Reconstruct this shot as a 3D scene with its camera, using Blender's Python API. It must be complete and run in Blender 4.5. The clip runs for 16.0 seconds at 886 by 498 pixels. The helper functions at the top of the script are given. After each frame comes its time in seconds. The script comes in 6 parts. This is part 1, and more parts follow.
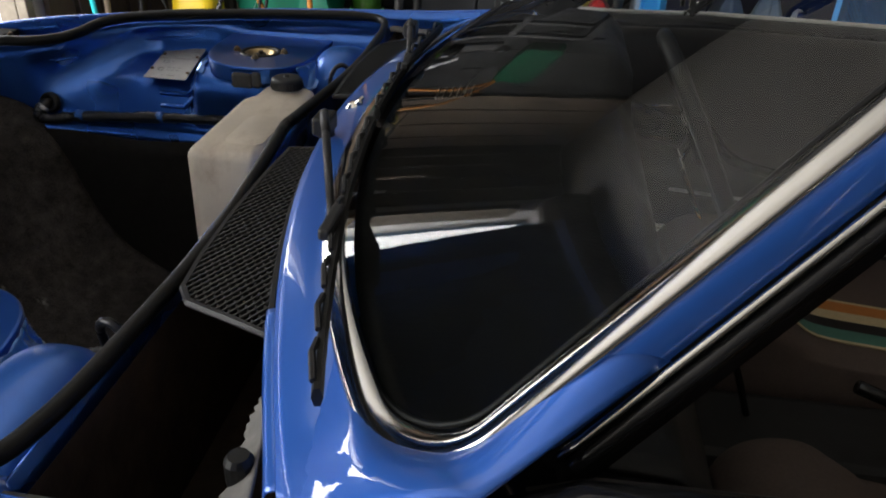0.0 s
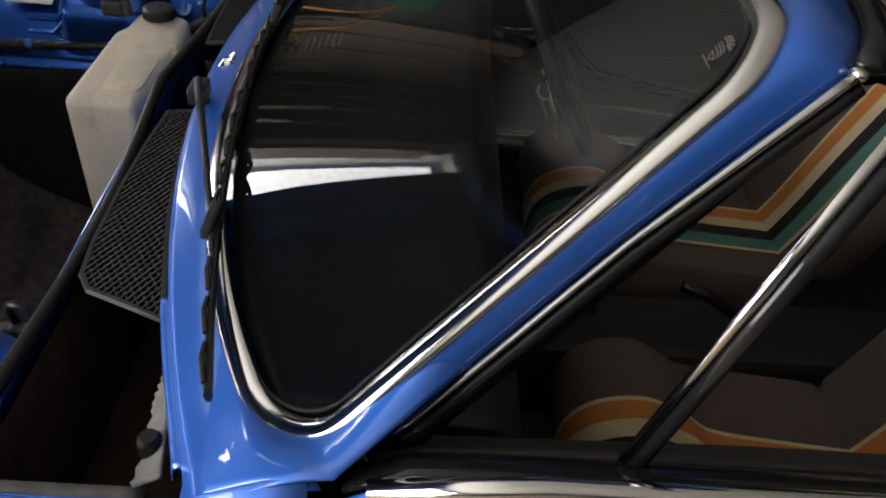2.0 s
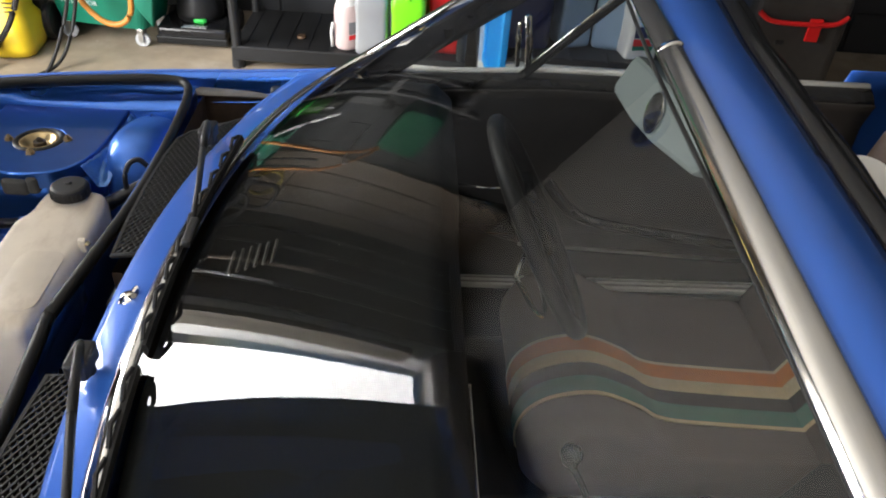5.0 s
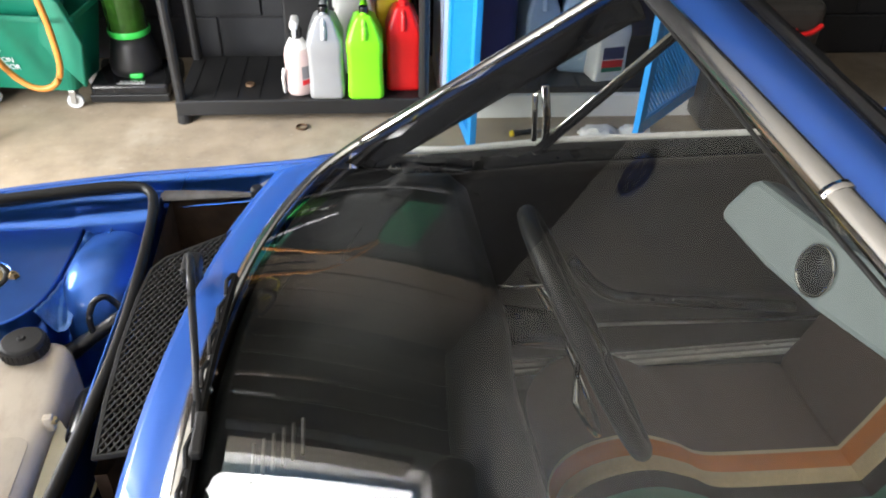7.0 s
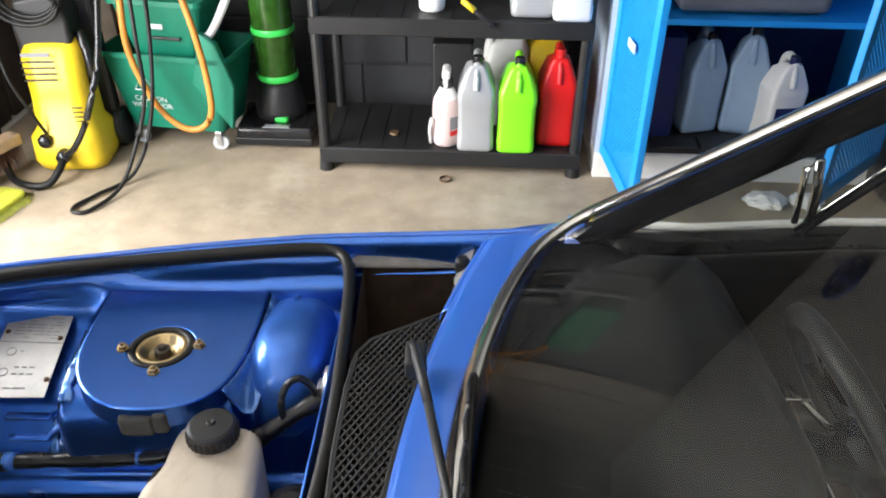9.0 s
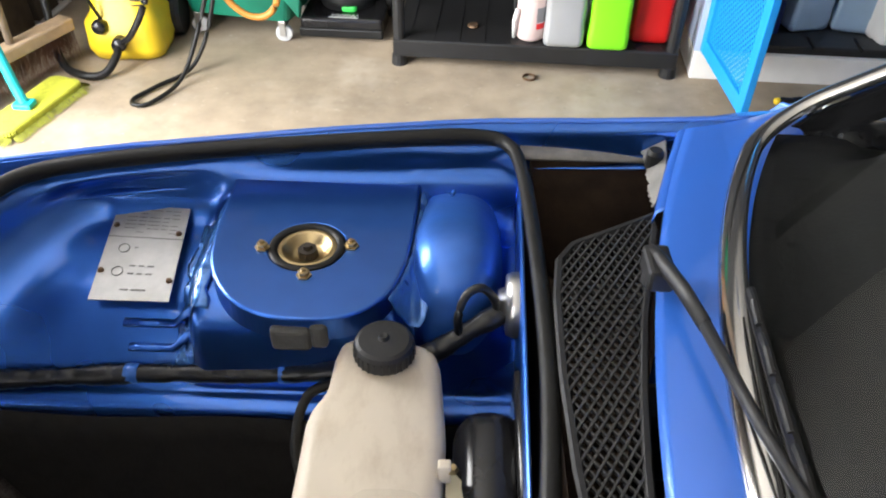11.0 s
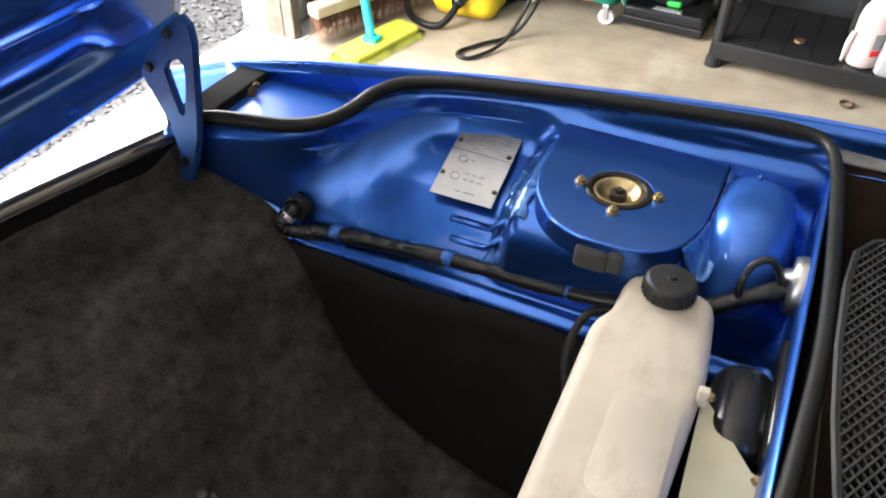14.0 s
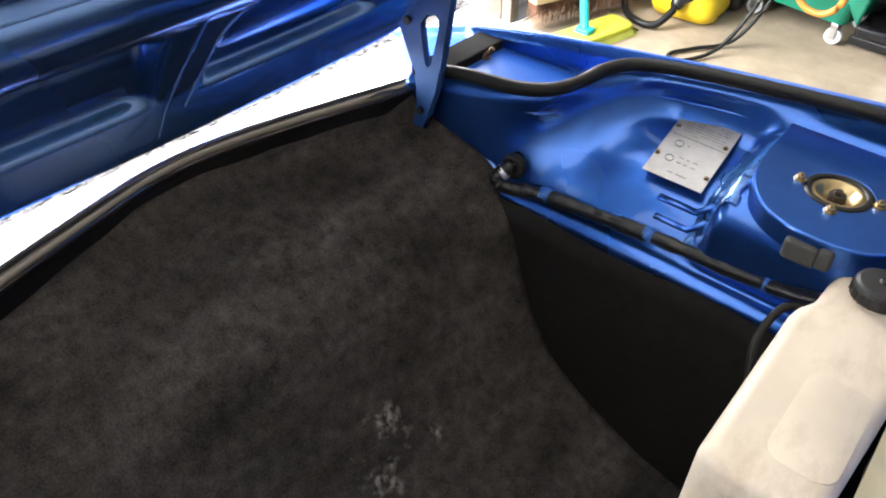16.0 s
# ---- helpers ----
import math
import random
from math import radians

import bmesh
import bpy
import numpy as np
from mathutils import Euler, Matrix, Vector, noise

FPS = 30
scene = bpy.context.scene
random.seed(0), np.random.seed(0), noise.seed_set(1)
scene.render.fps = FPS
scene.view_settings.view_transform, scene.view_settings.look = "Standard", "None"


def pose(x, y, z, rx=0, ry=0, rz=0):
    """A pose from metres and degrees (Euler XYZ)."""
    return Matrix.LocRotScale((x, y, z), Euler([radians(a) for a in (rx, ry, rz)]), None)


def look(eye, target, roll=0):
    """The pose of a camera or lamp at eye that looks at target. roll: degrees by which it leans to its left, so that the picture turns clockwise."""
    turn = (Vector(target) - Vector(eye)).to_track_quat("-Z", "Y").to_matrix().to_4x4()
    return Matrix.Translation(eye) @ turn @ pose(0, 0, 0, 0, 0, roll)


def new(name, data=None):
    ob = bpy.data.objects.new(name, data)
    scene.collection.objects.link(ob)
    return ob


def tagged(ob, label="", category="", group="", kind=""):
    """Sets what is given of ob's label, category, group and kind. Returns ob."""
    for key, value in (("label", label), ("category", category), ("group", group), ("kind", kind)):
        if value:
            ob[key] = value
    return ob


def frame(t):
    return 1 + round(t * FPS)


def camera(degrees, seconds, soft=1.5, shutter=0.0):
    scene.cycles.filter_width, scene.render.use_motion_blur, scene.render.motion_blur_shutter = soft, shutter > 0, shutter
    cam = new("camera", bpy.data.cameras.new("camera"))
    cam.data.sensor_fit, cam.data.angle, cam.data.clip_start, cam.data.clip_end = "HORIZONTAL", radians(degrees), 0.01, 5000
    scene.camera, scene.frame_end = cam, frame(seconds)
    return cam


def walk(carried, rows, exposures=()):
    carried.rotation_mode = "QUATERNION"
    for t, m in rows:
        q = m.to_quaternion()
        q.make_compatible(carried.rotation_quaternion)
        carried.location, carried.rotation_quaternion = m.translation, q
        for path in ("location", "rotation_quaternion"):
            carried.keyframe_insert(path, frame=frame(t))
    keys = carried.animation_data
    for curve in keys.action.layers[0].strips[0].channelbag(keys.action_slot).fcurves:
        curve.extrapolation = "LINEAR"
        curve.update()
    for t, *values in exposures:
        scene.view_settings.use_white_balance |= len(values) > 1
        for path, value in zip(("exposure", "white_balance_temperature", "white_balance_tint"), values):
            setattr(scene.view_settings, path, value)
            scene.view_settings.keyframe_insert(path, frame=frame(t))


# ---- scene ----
cam = camera(59.4, 16.0, 2.0)
PATH = [
    (0, (0.308, 0.393, 1.275), (0.015, 2.069, 0.223), 2.4),
    (0.5, (0.322, 0.391, 1.31), (0.113, 2.088, 0.273), 2.8),
    (1, (0.333, 0.374, 1.348), (0.196, 2.004, 0.197), 4.2),
    (1.5, (0.338, 0.366, 1.417), (0.248, 1.9, 0.136), 4.2),
    (2, (0.348, 0.366, 1.456), (0.345, 1.859, 0.125), 5.8),
    (2.5, (0.347, 0.386, 1.485), (0.38, 1.877, 0.152), 5.1),
    (3, (0.342, 0.428, 1.496), (0.401, 1.919, 0.163), 4.4),
    (3.5, (0.336, 0.484, 1.504), (0.4, 1.999, 0.199), 4.0),
    (4, (0.341, 0.574, 1.497), (0.36, 2.097, 0.201), 3.2),
    (4.5, (0.352, 0.649, 1.509), (0.371, 2.207, 0.254), 4.5),
    (4.7, (0.364, 0.677, 1.51), (0.379, 2.241, 0.264), 4.4),
    (7, (0.237, 0.981, 1.52), (0.391, 2.555, 0.296), 1.9),
    (7.5, (0.229, 1.017, 1.534), (0.301, 2.632, 0.357), -0.4),
    (8, (0.197, 1.031, 1.517), (0.234, 2.668, 0.367), -0.8),
    (8.5, (0.124, 1.082, 1.505), (0.084, 2.727, 0.368), 0.1),
    (8.7, (0.09, 1.113, 1.486), (0.027, 2.762, 0.357), 0.4),
    (10.8, (-0.15, 1.271, 1.338), (-0.252, 2.807, 0.062), 0.5),
    (11, (-0.167, 1.272, 1.328), (-0.288, 2.779, 0.019), 0.7),
    (11.5, (-0.192, 1.267, 1.311), (-0.372, 2.733, -0.037), 1.5),
    (12, (-0.201, 1.233, 1.316), (-0.476, 2.685, -0.032), 1.9),
    (12.5, (-0.206, 1.196, 1.334), (-0.597, 2.634, 0.0), 1.9),
    (13, (-0.208, 1.162, 1.341), (-0.717, 2.569, 0.014), 1.7),
    (13.5, (-0.204, 1.134, 1.353), (-0.827, 2.492, 0.023), 0.9),
    (14, (-0.199, 1.103, 1.364), (-0.899, 2.424, 0.036), 0.3),
    (14.5, (-0.196, 1.071, 1.371), (-0.985, 2.348, 0.05), 0.4),
    (15, (-0.191, 1.041, 1.373), (-1.06, 2.273, 0.06), 0.6),
    (15.5, (-0.187, 1.01, 1.374), (-1.127, 2.182, 0.054), 0.4),
    (16, (-0.199, 0.981, 1.373), (-1.221, 2.065, 0.039), -0.0),
]
walk(cam, [(t, look(eye, target, roll)) for t, eye, target, roll in PATH], [(0.0, 0.05), (1.5, 0.15), (2.5, 0.35), (3.5, 0.6), (4.5, 0.9), (7.0, 1.45), (8.5, 1.32), (11.0, 1.34), (13.5, 1.43), (16.0, 1.74)])

# ---- light ----
world = bpy.data.worlds.new("sky")
scene.world = world
world.use_nodes = True
nt = world.node_tree
sky = nt.nodes.new("ShaderNodeTexSky")
sky.sky_type, sky.sun_disc = "NISHITA", False
sky.sun_elevation, sky.sun_rotation = radians(58), radians(195)
nt.links.new(sky.outputs[0], nt.nodes["Background"].inputs[0])
nt.nodes["Background"].inputs[1].default_value = 0.15
sun = new("sun", bpy.data.lights.new("sun", "SUN"))
sun.data.energy, sun.data.angle, sun.data.color = 5.0, radians(0.5), (1.0, 0.95, 0.88)
sun.matrix_world = look((-0.14, -0.52, 0.85), (0, 0, 0))


def area(name, eye, target, size, size_y, energy, color):
    lamp = new(name, bpy.data.lights.new(name, "AREA"))
    lamp.data.shape, lamp.data.size, lamp.data.size_y = "RECTANGLE", size, size_y
    lamp.data.energy, lamp.data.color = energy, color
    lamp.matrix_world = look(eye, target)
    return lamp


area("doorway_light", (-2.24, 0.84, 1.25), (0, 0.84, 1.12), 4.75, 2.0, 262, (1.0, 0.98, 0.95))


# ---- materials ----
def mat(name, color, rough=0.5, metal=0.0, vary=0.12, scale=30.0, bump=0.0, bscale=200.0, coat=0.0, trans=0.0, spec=0.5, ior=1.45, rand=0.0):
    m = bpy.data.materials.new(name)
    m.use_nodes = True
    n, l = m.node_tree.nodes, m.node_tree.links
    b = n["Principled BSDF"]
    b.inputs["Roughness"].default_value, b.inputs["Metallic"].default_value = rough, metal
    b.inputs["Coat Weight"].default_value, b.inputs["Coat Roughness"].default_value = coat, 0.03
    b.inputs["Transmission Weight"].default_value, b.inputs["IOR"].default_value = trans, ior
    b.inputs["Specular IOR Level"].default_value = spec
    b.inputs["Base Color"].default_value = (*color, 1)
    if vary > 0:
        co = n.new("ShaderNodeTexCoord")
        a, c = n.new("ShaderNodeTexNoise"), n.new("ShaderNodeTexNoise")
        a.inputs["Scale"].default_value, a.inputs["Detail"].default_value = scale, 6
        c.inputs["Scale"].default_value, c.inputs["Detail"].default_value = scale / 7, 3
        l.new(co.outputs["Object"], a.inputs["Vector"])
        l.new(co.outputs["Object"], c.inputs["Vector"])
        add = n.new("ShaderNodeMath")
        add.operation = "ADD"
        l.new(a.outputs[0], add.inputs[0])
        l.new(c.outputs[0], add.inputs[1])
        ramp = n.new("ShaderNodeMapRange")
        ramp.inputs[1].default_value, ramp.inputs[2].default_value = 0.6, 1.4
        ramp.inputs[3].default_value, ramp.inputs[4].default_value = 1 - vary, 1 + vary
        l.new(add.outputs[0], ramp.inputs[0])
        value = ramp.outputs[0]
        if rand > 0:
            info, mr, mu = n.new("ShaderNodeObjectInfo"), n.new("ShaderNodeMapRange"), n.new("ShaderNodeMath")
            mr.inputs[3].default_value, mr.inputs[4].default_value, mu.operation = 1 - rand, 1 + rand, "MULTIPLY"
            l.new(info.outputs["Random"], mr.inputs[0])
            l.new(mr.outputs[0], mu.inputs[0])
            l.new(value, mu.inputs[1])
            value = mu.outputs[0]
        mix = n.new("ShaderNodeVectorMath")
        mix.operation = "SCALE"
        mix.inputs[0].default_value = color
        l.new(value, mix.inputs["Scale"])
        l.new(mix.outputs[0], b.inputs["Base Color"])
        rr = n.new("ShaderNodeMapRange")
        rr.inputs[1].default_value, rr.inputs[2].default_value = 0.3, 0.7
        rr.inputs[3].default_value, rr.inputs[4].default_value = max(0, rough * 0.85), min(1, rough * 1.15)
        l.new(c.outputs[0], rr.inputs[0])
        l.new(rr.outputs[0], b.inputs["Roughness"])
    if bump > 0:
        co = n.new("ShaderNodeTexCoord")
        d, e = n.new("ShaderNodeTexNoise"), n.new("ShaderNodeBump")
        d.inputs["Scale"].default_value, d.inputs["Detail"].default_value = bscale, 4
        e.inputs["Strength"].default_value, e.inputs["Distance"].default_value = bump, 0.002
        l.new(co.outputs["Object"], d.inputs["Vector"])
        l.new(d.outputs[0], e.inputs["Height"])
        l.new(e.outputs[0], b.inputs["Normal"])
    return m


paint = mat("blue_metallic_paint", (0.028, 0.132, 0.55), 0.36, 0.3, 0.06, 8, coat=1.0)
paint_in = mat("blue_bay_paint", (0.033, 0.132, 0.50), 0.29, 0.90, 0.10, 25, bump=0.03, bscale=60, coat=0.6)
dome_mat = mat("lumpy_bay_paint", (0.036, 0.140, 0.50), 0.42, 0.6, 0.2, 25, bump=0.55, bscale=24, coat=0.5)
sealer = mat("crinkled_clear_sealer", (0.055, 0.19, 0.55), 0.22, 0.6, 0.35, 70, bump=0.9, bscale=110, coat=1.0)
rubber = mat("black_rubber", (0.010, 0.010, 0.010), 0.45, 0, 0.25, 60, bump=0.15, spec=0.3)
plastic = mat("black_plastic", (0.014, 0.014, 0.015), 0.5, 0, 0.2, 40, bump=0.1)
grille_mat = mat("worn_black_grille_plastic", (0.034, 0.034, 0.035), 0.42, 0, 0.25, 60)
gloss_black = mat("glossy_black_plastic", (0.012, 0.012, 0.013), 0.15, 0, 0.15, 40)
chrome = mat("chrome", (0.72, 0.70, 0.67), 0.12, 1.0, 0.05, 20)
# polished metal made near-white and barely metallic: its sky reflection sits in the colour
sky_bright_trim = mat("trim_with_painted_sky_reflection", (0.86, 0.85, 0.82), 0.28, 0.1, 0.06, 40)
steel = mat("dull_steel", (0.45, 0.44, 0.42), 0.35, 1.0, 0.15, 60)
brass = mat("yellow_zinc", (0.42, 0.32, 0.17), 0.3, 1.0, 0.2, 80)
alu = mat("aluminium_plate", (0.62, 0.62, 0.62), 0.42, 0.7, 0.08, 60)
felt = mat("dark_felt_carpet", (0.043, 0.0382, 0.0352), 0.95, 0, 0.75, 330, bump=1.0, bscale=420, spec=0.15)
fn, fl = felt.node_tree.nodes, felt.node_tree.links
fco, fmap, fstreak, fdist, fspot, fnoise, fmul, fmix, frange = (fn.new("ShaderNode" + k) for k in ("TexCoord", "Mapping", "TexNoise", "VectorMath", "MapRange", "TexNoise", "Math", "Mix", "MapRange"))
fmap.inputs["Scale"].default_value = (4.0, 1.6, 4.0)
fstreak.inputs["Scale"].default_value, fstreak.inputs["Detail"].default_value = 3.0, 5
fl.new(fco.outputs["Object"], fmap.inputs["Vector"])
fl.new(fmap.outputs[0], fstreak.inputs["Vector"])
frange.inputs[1].default_value, frange.inputs[2].default_value, frange.inputs[3].default_value, frange.inputs[4].default_value = 0.35, 0.65, 0.62, 1.5
fl.new(fstreak.outputs[0], frange.inputs[0])
fdist.operation = "DISTANCE"
fdist.inputs[1].default_value = (-0.775, 0.06, 0.31)
fl.new(fco.outputs["Object"], fdist.inputs[0])
fspot.inputs[1].default_value, fspot.inputs[2].default_value, fspot.inputs[3].default_value, fspot.inputs[4].default_value = 0.10, 0.02, 0.0, 1.5
fragged, fwarp, fsharp = fn.new("ShaderNodeTexNoise"), fn.new("ShaderNodeMath"), fn.new("ShaderNodeMapRange")
fragged.inputs["Scale"].default_value, fragged.inputs["Detail"].default_value = 16.0, 5
fl.new(fco.outputs["Object"], fragged.inputs["Vector"])
fwarp.operation, fwarp.inputs[1].default_value = "MULTIPLY_ADD", 0.26
fl.new(fragged.outputs[0], fwarp.inputs[0])
fdist2 = fn.new("ShaderNodeMath")
fdist2.operation, fdist2.inputs[1].default_value = "SUBTRACT", 0.11
fl.new(fdist.outputs["Value"], fdist2.inputs[0])
fl.new(fdist2.outputs[0], fwarp.inputs[2])
fl.new(fwarp.outputs[0], fspot.inputs[0])
fsharp.inputs[1].default_value, fsharp.inputs[2].default_value, fsharp.inputs[3].default_value, fsharp.inputs[4].default_value = 0.42, 0.62, 0.0, 1.0
fnoise.inputs["Scale"].default_value, fnoise.inputs["Detail"].default_value = 90.0, 6
fl.new(fco.outputs["Object"], fnoise.inputs["Vector"])
fmul.operation = "MULTIPLY"
fl.new(fspot.outputs[0], fmul.inputs[0])
fl.new(fnoise.outputs[0], fsharp.inputs[0])
fl.new(fsharp.outputs[0], fmul.inputs[1])
fscale = fn.new("ShaderNodeVectorMath")
fscale.operation = "SCALE"
fold = fn["Principled BSDF"].inputs["Base Color"].links[0].from_socket
fl.new(fold, fscale.inputs[0])
fl.new(frange.outputs[0], fscale.inputs["Scale"])
fmix.data_type = "RGBA"
fl.new(fmul.outputs[0], fmix.inputs[0])
fl.new(fscale.outputs[0], fmix.inputs[6])
fmix.inputs[7].default_value = (0.34, 0.32, 0.30, 1)
fl.new(fmix.outputs[2], fn["Principled BSDF"].inputs["Base Color"])
liner = mat("black_liner", (0.014, 0.0132, 0.0128), 0.9, 0, 0.3, 60, bump=0.3, spec=0.12)
tank = mat("cream_polyethylene", (0.57, 0.50, 0.40), 0.45, 0, 0.24, 9, bump=0.1, bscale=30)
kn, kl = tank.node_tree.nodes, tank.node_tree.links
kco, kmap, knoise, krange, kmix = (kn.new("ShaderNode" + k) for k in ("TexCoord", "Mapping", "TexNoise", "MapRange", "Mix"))
kmap.inputs["Scale"].default_value = (1.0, 0.45, 0.7)
knoise.inputs["Scale"].default_value, knoise.inputs["Detail"].default_value, knoise.inputs["Roughness"].default_value = 14.0, 8, 0.7
krange.inputs[1].default_value, krange.inputs[2].default_value, krange.inputs[3].default_value, krange.inputs[4].default_value = 0.5, 0.8, 0.0, 0.75
kmix.data_type = "RGBA"
kmix.inputs[7].default_value = (0.30, 0.21, 0.13, 1)
kold = kn["Principled BSDF"].inputs["Base Color"].links[0].from_socket
kl.new(kco.outputs["Object"], kmap.inputs["Vector"])
kl.new(kmap.outputs[0], knoise.inputs["Vector"])
kl.new(knoise.outputs[0], krange.inputs[0])
kl.new(krange.outputs[0], kmix.inputs[0])
kl.new(kold, kmix.inputs[6])
kl.new(kmix.outputs[2], kn["Principled BSDF"].inputs["Base Color"])
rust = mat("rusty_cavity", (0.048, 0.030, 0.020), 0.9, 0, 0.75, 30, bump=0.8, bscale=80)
grey_paint = mat("grey_sealer", (0.17, 0.162, 0.15), 0.6, 0, 0.45, 45, bump=0.4)
vinyl = mat("black_vinyl", (0.012, 0.012, 0.012), 0.55, 0, 0.2, 90, bump=0.25)
cloth = mat("brown_seat_cloth", (0.112, 0.083, 0.072), 0.95, 0, 0.2, 200, bump=0.5, bscale=900)
orange_cloth = mat("orange_cloth", (0.55, 0.20, 0.05), 0.95, 0, 0.15, 200, bump=0.5, bscale=900)
cream_cloth = mat("cream_cloth", (0.62, 0.50, 0.30), 0.95, 0, 0.15, 200, bump=0.5, bscale=900)
teal_cloth = mat("teal_cloth", (0.08, 0.20, 0.16), 0.95, 0, 0.15, 200, bump=0.5, bscale=900)
glass = bpy.data.materials.new("clear_glass")
glass.use_nodes = True
gn, gl = glass.node_tree.nodes, glass.node_tree.links
gn.remove(gn["Principled BSDF"])
thin, gloss, fres, mixer, twice = gn.new("ShaderNodeBsdfTransparent"), gn.new("ShaderNodeBsdfGlossy"), gn.new("ShaderNodeFresnel"), gn.new("ShaderNodeMixShader"), gn.new("ShaderNodeMath")
thin.inputs[0].default_value, gloss.inputs["Roughness"].default_value = (0.86, 0.89, 0.87, 1), 0.0
fres.inputs["IOR"].default_value, twice.operation, twice.inputs[1].default_value, twice.use_clamp = 1.5, "MULTIPLY", 1.03, True
gl.new(fres.outputs[0], twice.inputs[0])
gl.new(twice.outputs[0], mixer.inputs[0])
gl.new(thin.outputs[0], mixer.inputs[1])
gl.new(gloss.outputs[0], mixer.inputs[2])
gl.new(mixer.outputs[0], gn["Material Output"].inputs[0])
floor_mat = mat("stained_concrete", (0.30, 0.243, 0.175), 0.72, 0, 0.33, 9, bump=0.3, bscale=120)
cn, cl = floor_mat.node_tree.nodes, floor_mat.node_tree.links
cold = cn["Principled BSDF"].inputs["Base Color"].links[0].from_socket
cco = cn.new("ShaderNodeTexCoord")
for cs, lo, hi, amount, tint in ((2.2, 0.52, 0.70, 0.55, (0.44, 0.385, 0.305, 1)), (5.5, 0.56, 0.74, 0.5, (0.20, 0.155, 0.105, 1)), (48.0, 0.63, 0.72, 0.55, (0.13, 0.105, 0.08, 1)), (31.0, 0.62, 0.74, 0.5, (0.52, 0.47, 0.39, 1))):
    cno, cra, cmi = cn.new("ShaderNodeTexNoise"), cn.new("ShaderNodeMapRange"), cn.new("ShaderNodeMix")
    cno.inputs["Scale"].default_value, cno.inputs["Detail"].default_value, cno.inputs["Roughness"].default_value = cs, 5, 0.65
    cra.inputs[1].default_value, cra.inputs[2].default_value, cra.inputs[3].default_value, cra.inputs[4].default_value = lo, hi, 0.0, amount
    cmi.data_type = "RGBA"
    cmi.inputs[7].default_value = tint
    cl.new(cco.outputs["Object"], cno.inputs["Vector"])
    cl.new(cno.outputs[0], cra.inputs[0])
    cl.new(cra.outputs[0], cmi.inputs[0])
    cl.new(cold, cmi.inputs[6])
    cold = cmi.outputs[2]
cl.new(cold, cn["Principled BSDF"].inputs["Base Color"])
apron_mat = mat("pale_concrete", (0.62, 0.60, 0.56), 0.85, 0, 0.12, 4, bump=0.3, bscale=120)
gravel_mat = mat("grey_gravel", (0.11, 0.107, 0.105), 0.9, 0, 0.5, 60, bump=1.0, bscale=80)
block_mat = mat("dark_grey_block_paint", (0.028, 0.029, 0.032), 0.7, 0, 0.15, 20, bump=0.4, bscale=150, rand=0.1)
white_wall = mat("white_wall_paint", (0.74, 0.74, 0.72), 0.8, 0, 0.06, 10, bump=0.2)
grey_wall = mat("grey_wall_paint", (0.11, 0.11, 0.11), 0.8, 0, 0.08, 10, bump=0.2)
ceil_mat = mat("grey_ceiling_board", (0.44, 0.43, 0.405), 0.8, 0, 0.1, 6)
timber = mat("weathered_timber", (0.23, 0.18, 0.135), 0.8, 0, 0.3, 25, bump=0.4, bscale=90)
shelf_mat = mat("black_shelf_plastic", (0.0105, 0.0105, 0.011), 0.5, 0, 0.3, 25, bump=0.15)
green_mat = mat("green_bucket_plastic", (0.004, 0.145, 0.088), 0.4, 0, 0.08, 20)
reel_mat = mat("dark_green_plastic", (0.002, 0.085, 0.04), 0.6, 0, 0.1, 20, spec=0.12)
lime_mat = mat("lime_plastic", (0.20, 0.72, 0.015), 0.35, 0, 0.05, 15)
red_mat = mat("red_plastic", (0.62, 0.012, 0.012), 0.35, 0, 0.06, 15)
silver_mat = mat("silver_grey_plastic", (0.36, 0.37, 0.38), 0.35, 0.3, 0.06, 15)
yellow_mat = mat("yellow_plastic", (0.70, 0.50, 0.02), 0.35, 0, 0.05, 15)
white_pl = mat("white_plastic", (0.75, 0.74, 0.71), 0.4, 0, 0.06, 20)
locker_mat = mat("bright_blue_steel", (0.012, 0.27, 0.72), 0.4, 0, 0.05, 15)
card_mat = mat("dark_brown_door_card", (0.030, 0.026, 0.024), 0.6, 0, 0.15, 60, bump=0.2)
dark_timber = mat("dark_timber", (0.055, 0.042, 0.032), 0.9, 0, 0.4, 20, bump=0.5, bscale=90)
bronze_black = mat("worn_black_paint", (0.085, 0.074, 0.064), 0.13, 0.75, 0.3, 12, coat=0.4)
hinge_paint = mat("satin_blue_bracket_paint", (0.022, 0.075, 0.24), 0.5, 0.3, 0.15, 40, bump=0.1)
bonnet_paint = mat("thin_blue_inside_paint", (0.04, 0.11, 0.28), 0.26, 0.8, 0.12, 12, bump=0.02, bscale=50, coat=1.0)
tape_mat = mat("grey_cloth_tape", (0.055, 0.055, 0.053), 0.7, 0, 0.3, 60, bump=0.4)
tape_black = mat("black_wrapping_tape", (0.010, 0.010, 0.011), 0.3, 0, 0.3, 90, bump=0.5, bscale=150)
tape_cream = mat("pale_bracket_paint", (0.48, 0.43, 0.28), 0.5, 0, 0.15, 30)
dark_steel = mat("dark_oily_steel", (0.05, 0.042, 0.036), 0.45, 0.6, 0.3, 120, bump=0.3)
rust_steel = mat("rusty_steel", (0.16, 0.10, 0.06), 0.55, 0.7, 0.4, 150, bump=0.4)
clip_mat = mat("blue_clip", (0.03, 0.12, 0.42), 0.4, 0, 0.1, 60)
bar_mat = mat("dark_print", (0.20, 0.20, 0.21), 0.6, 0, 0, 1)
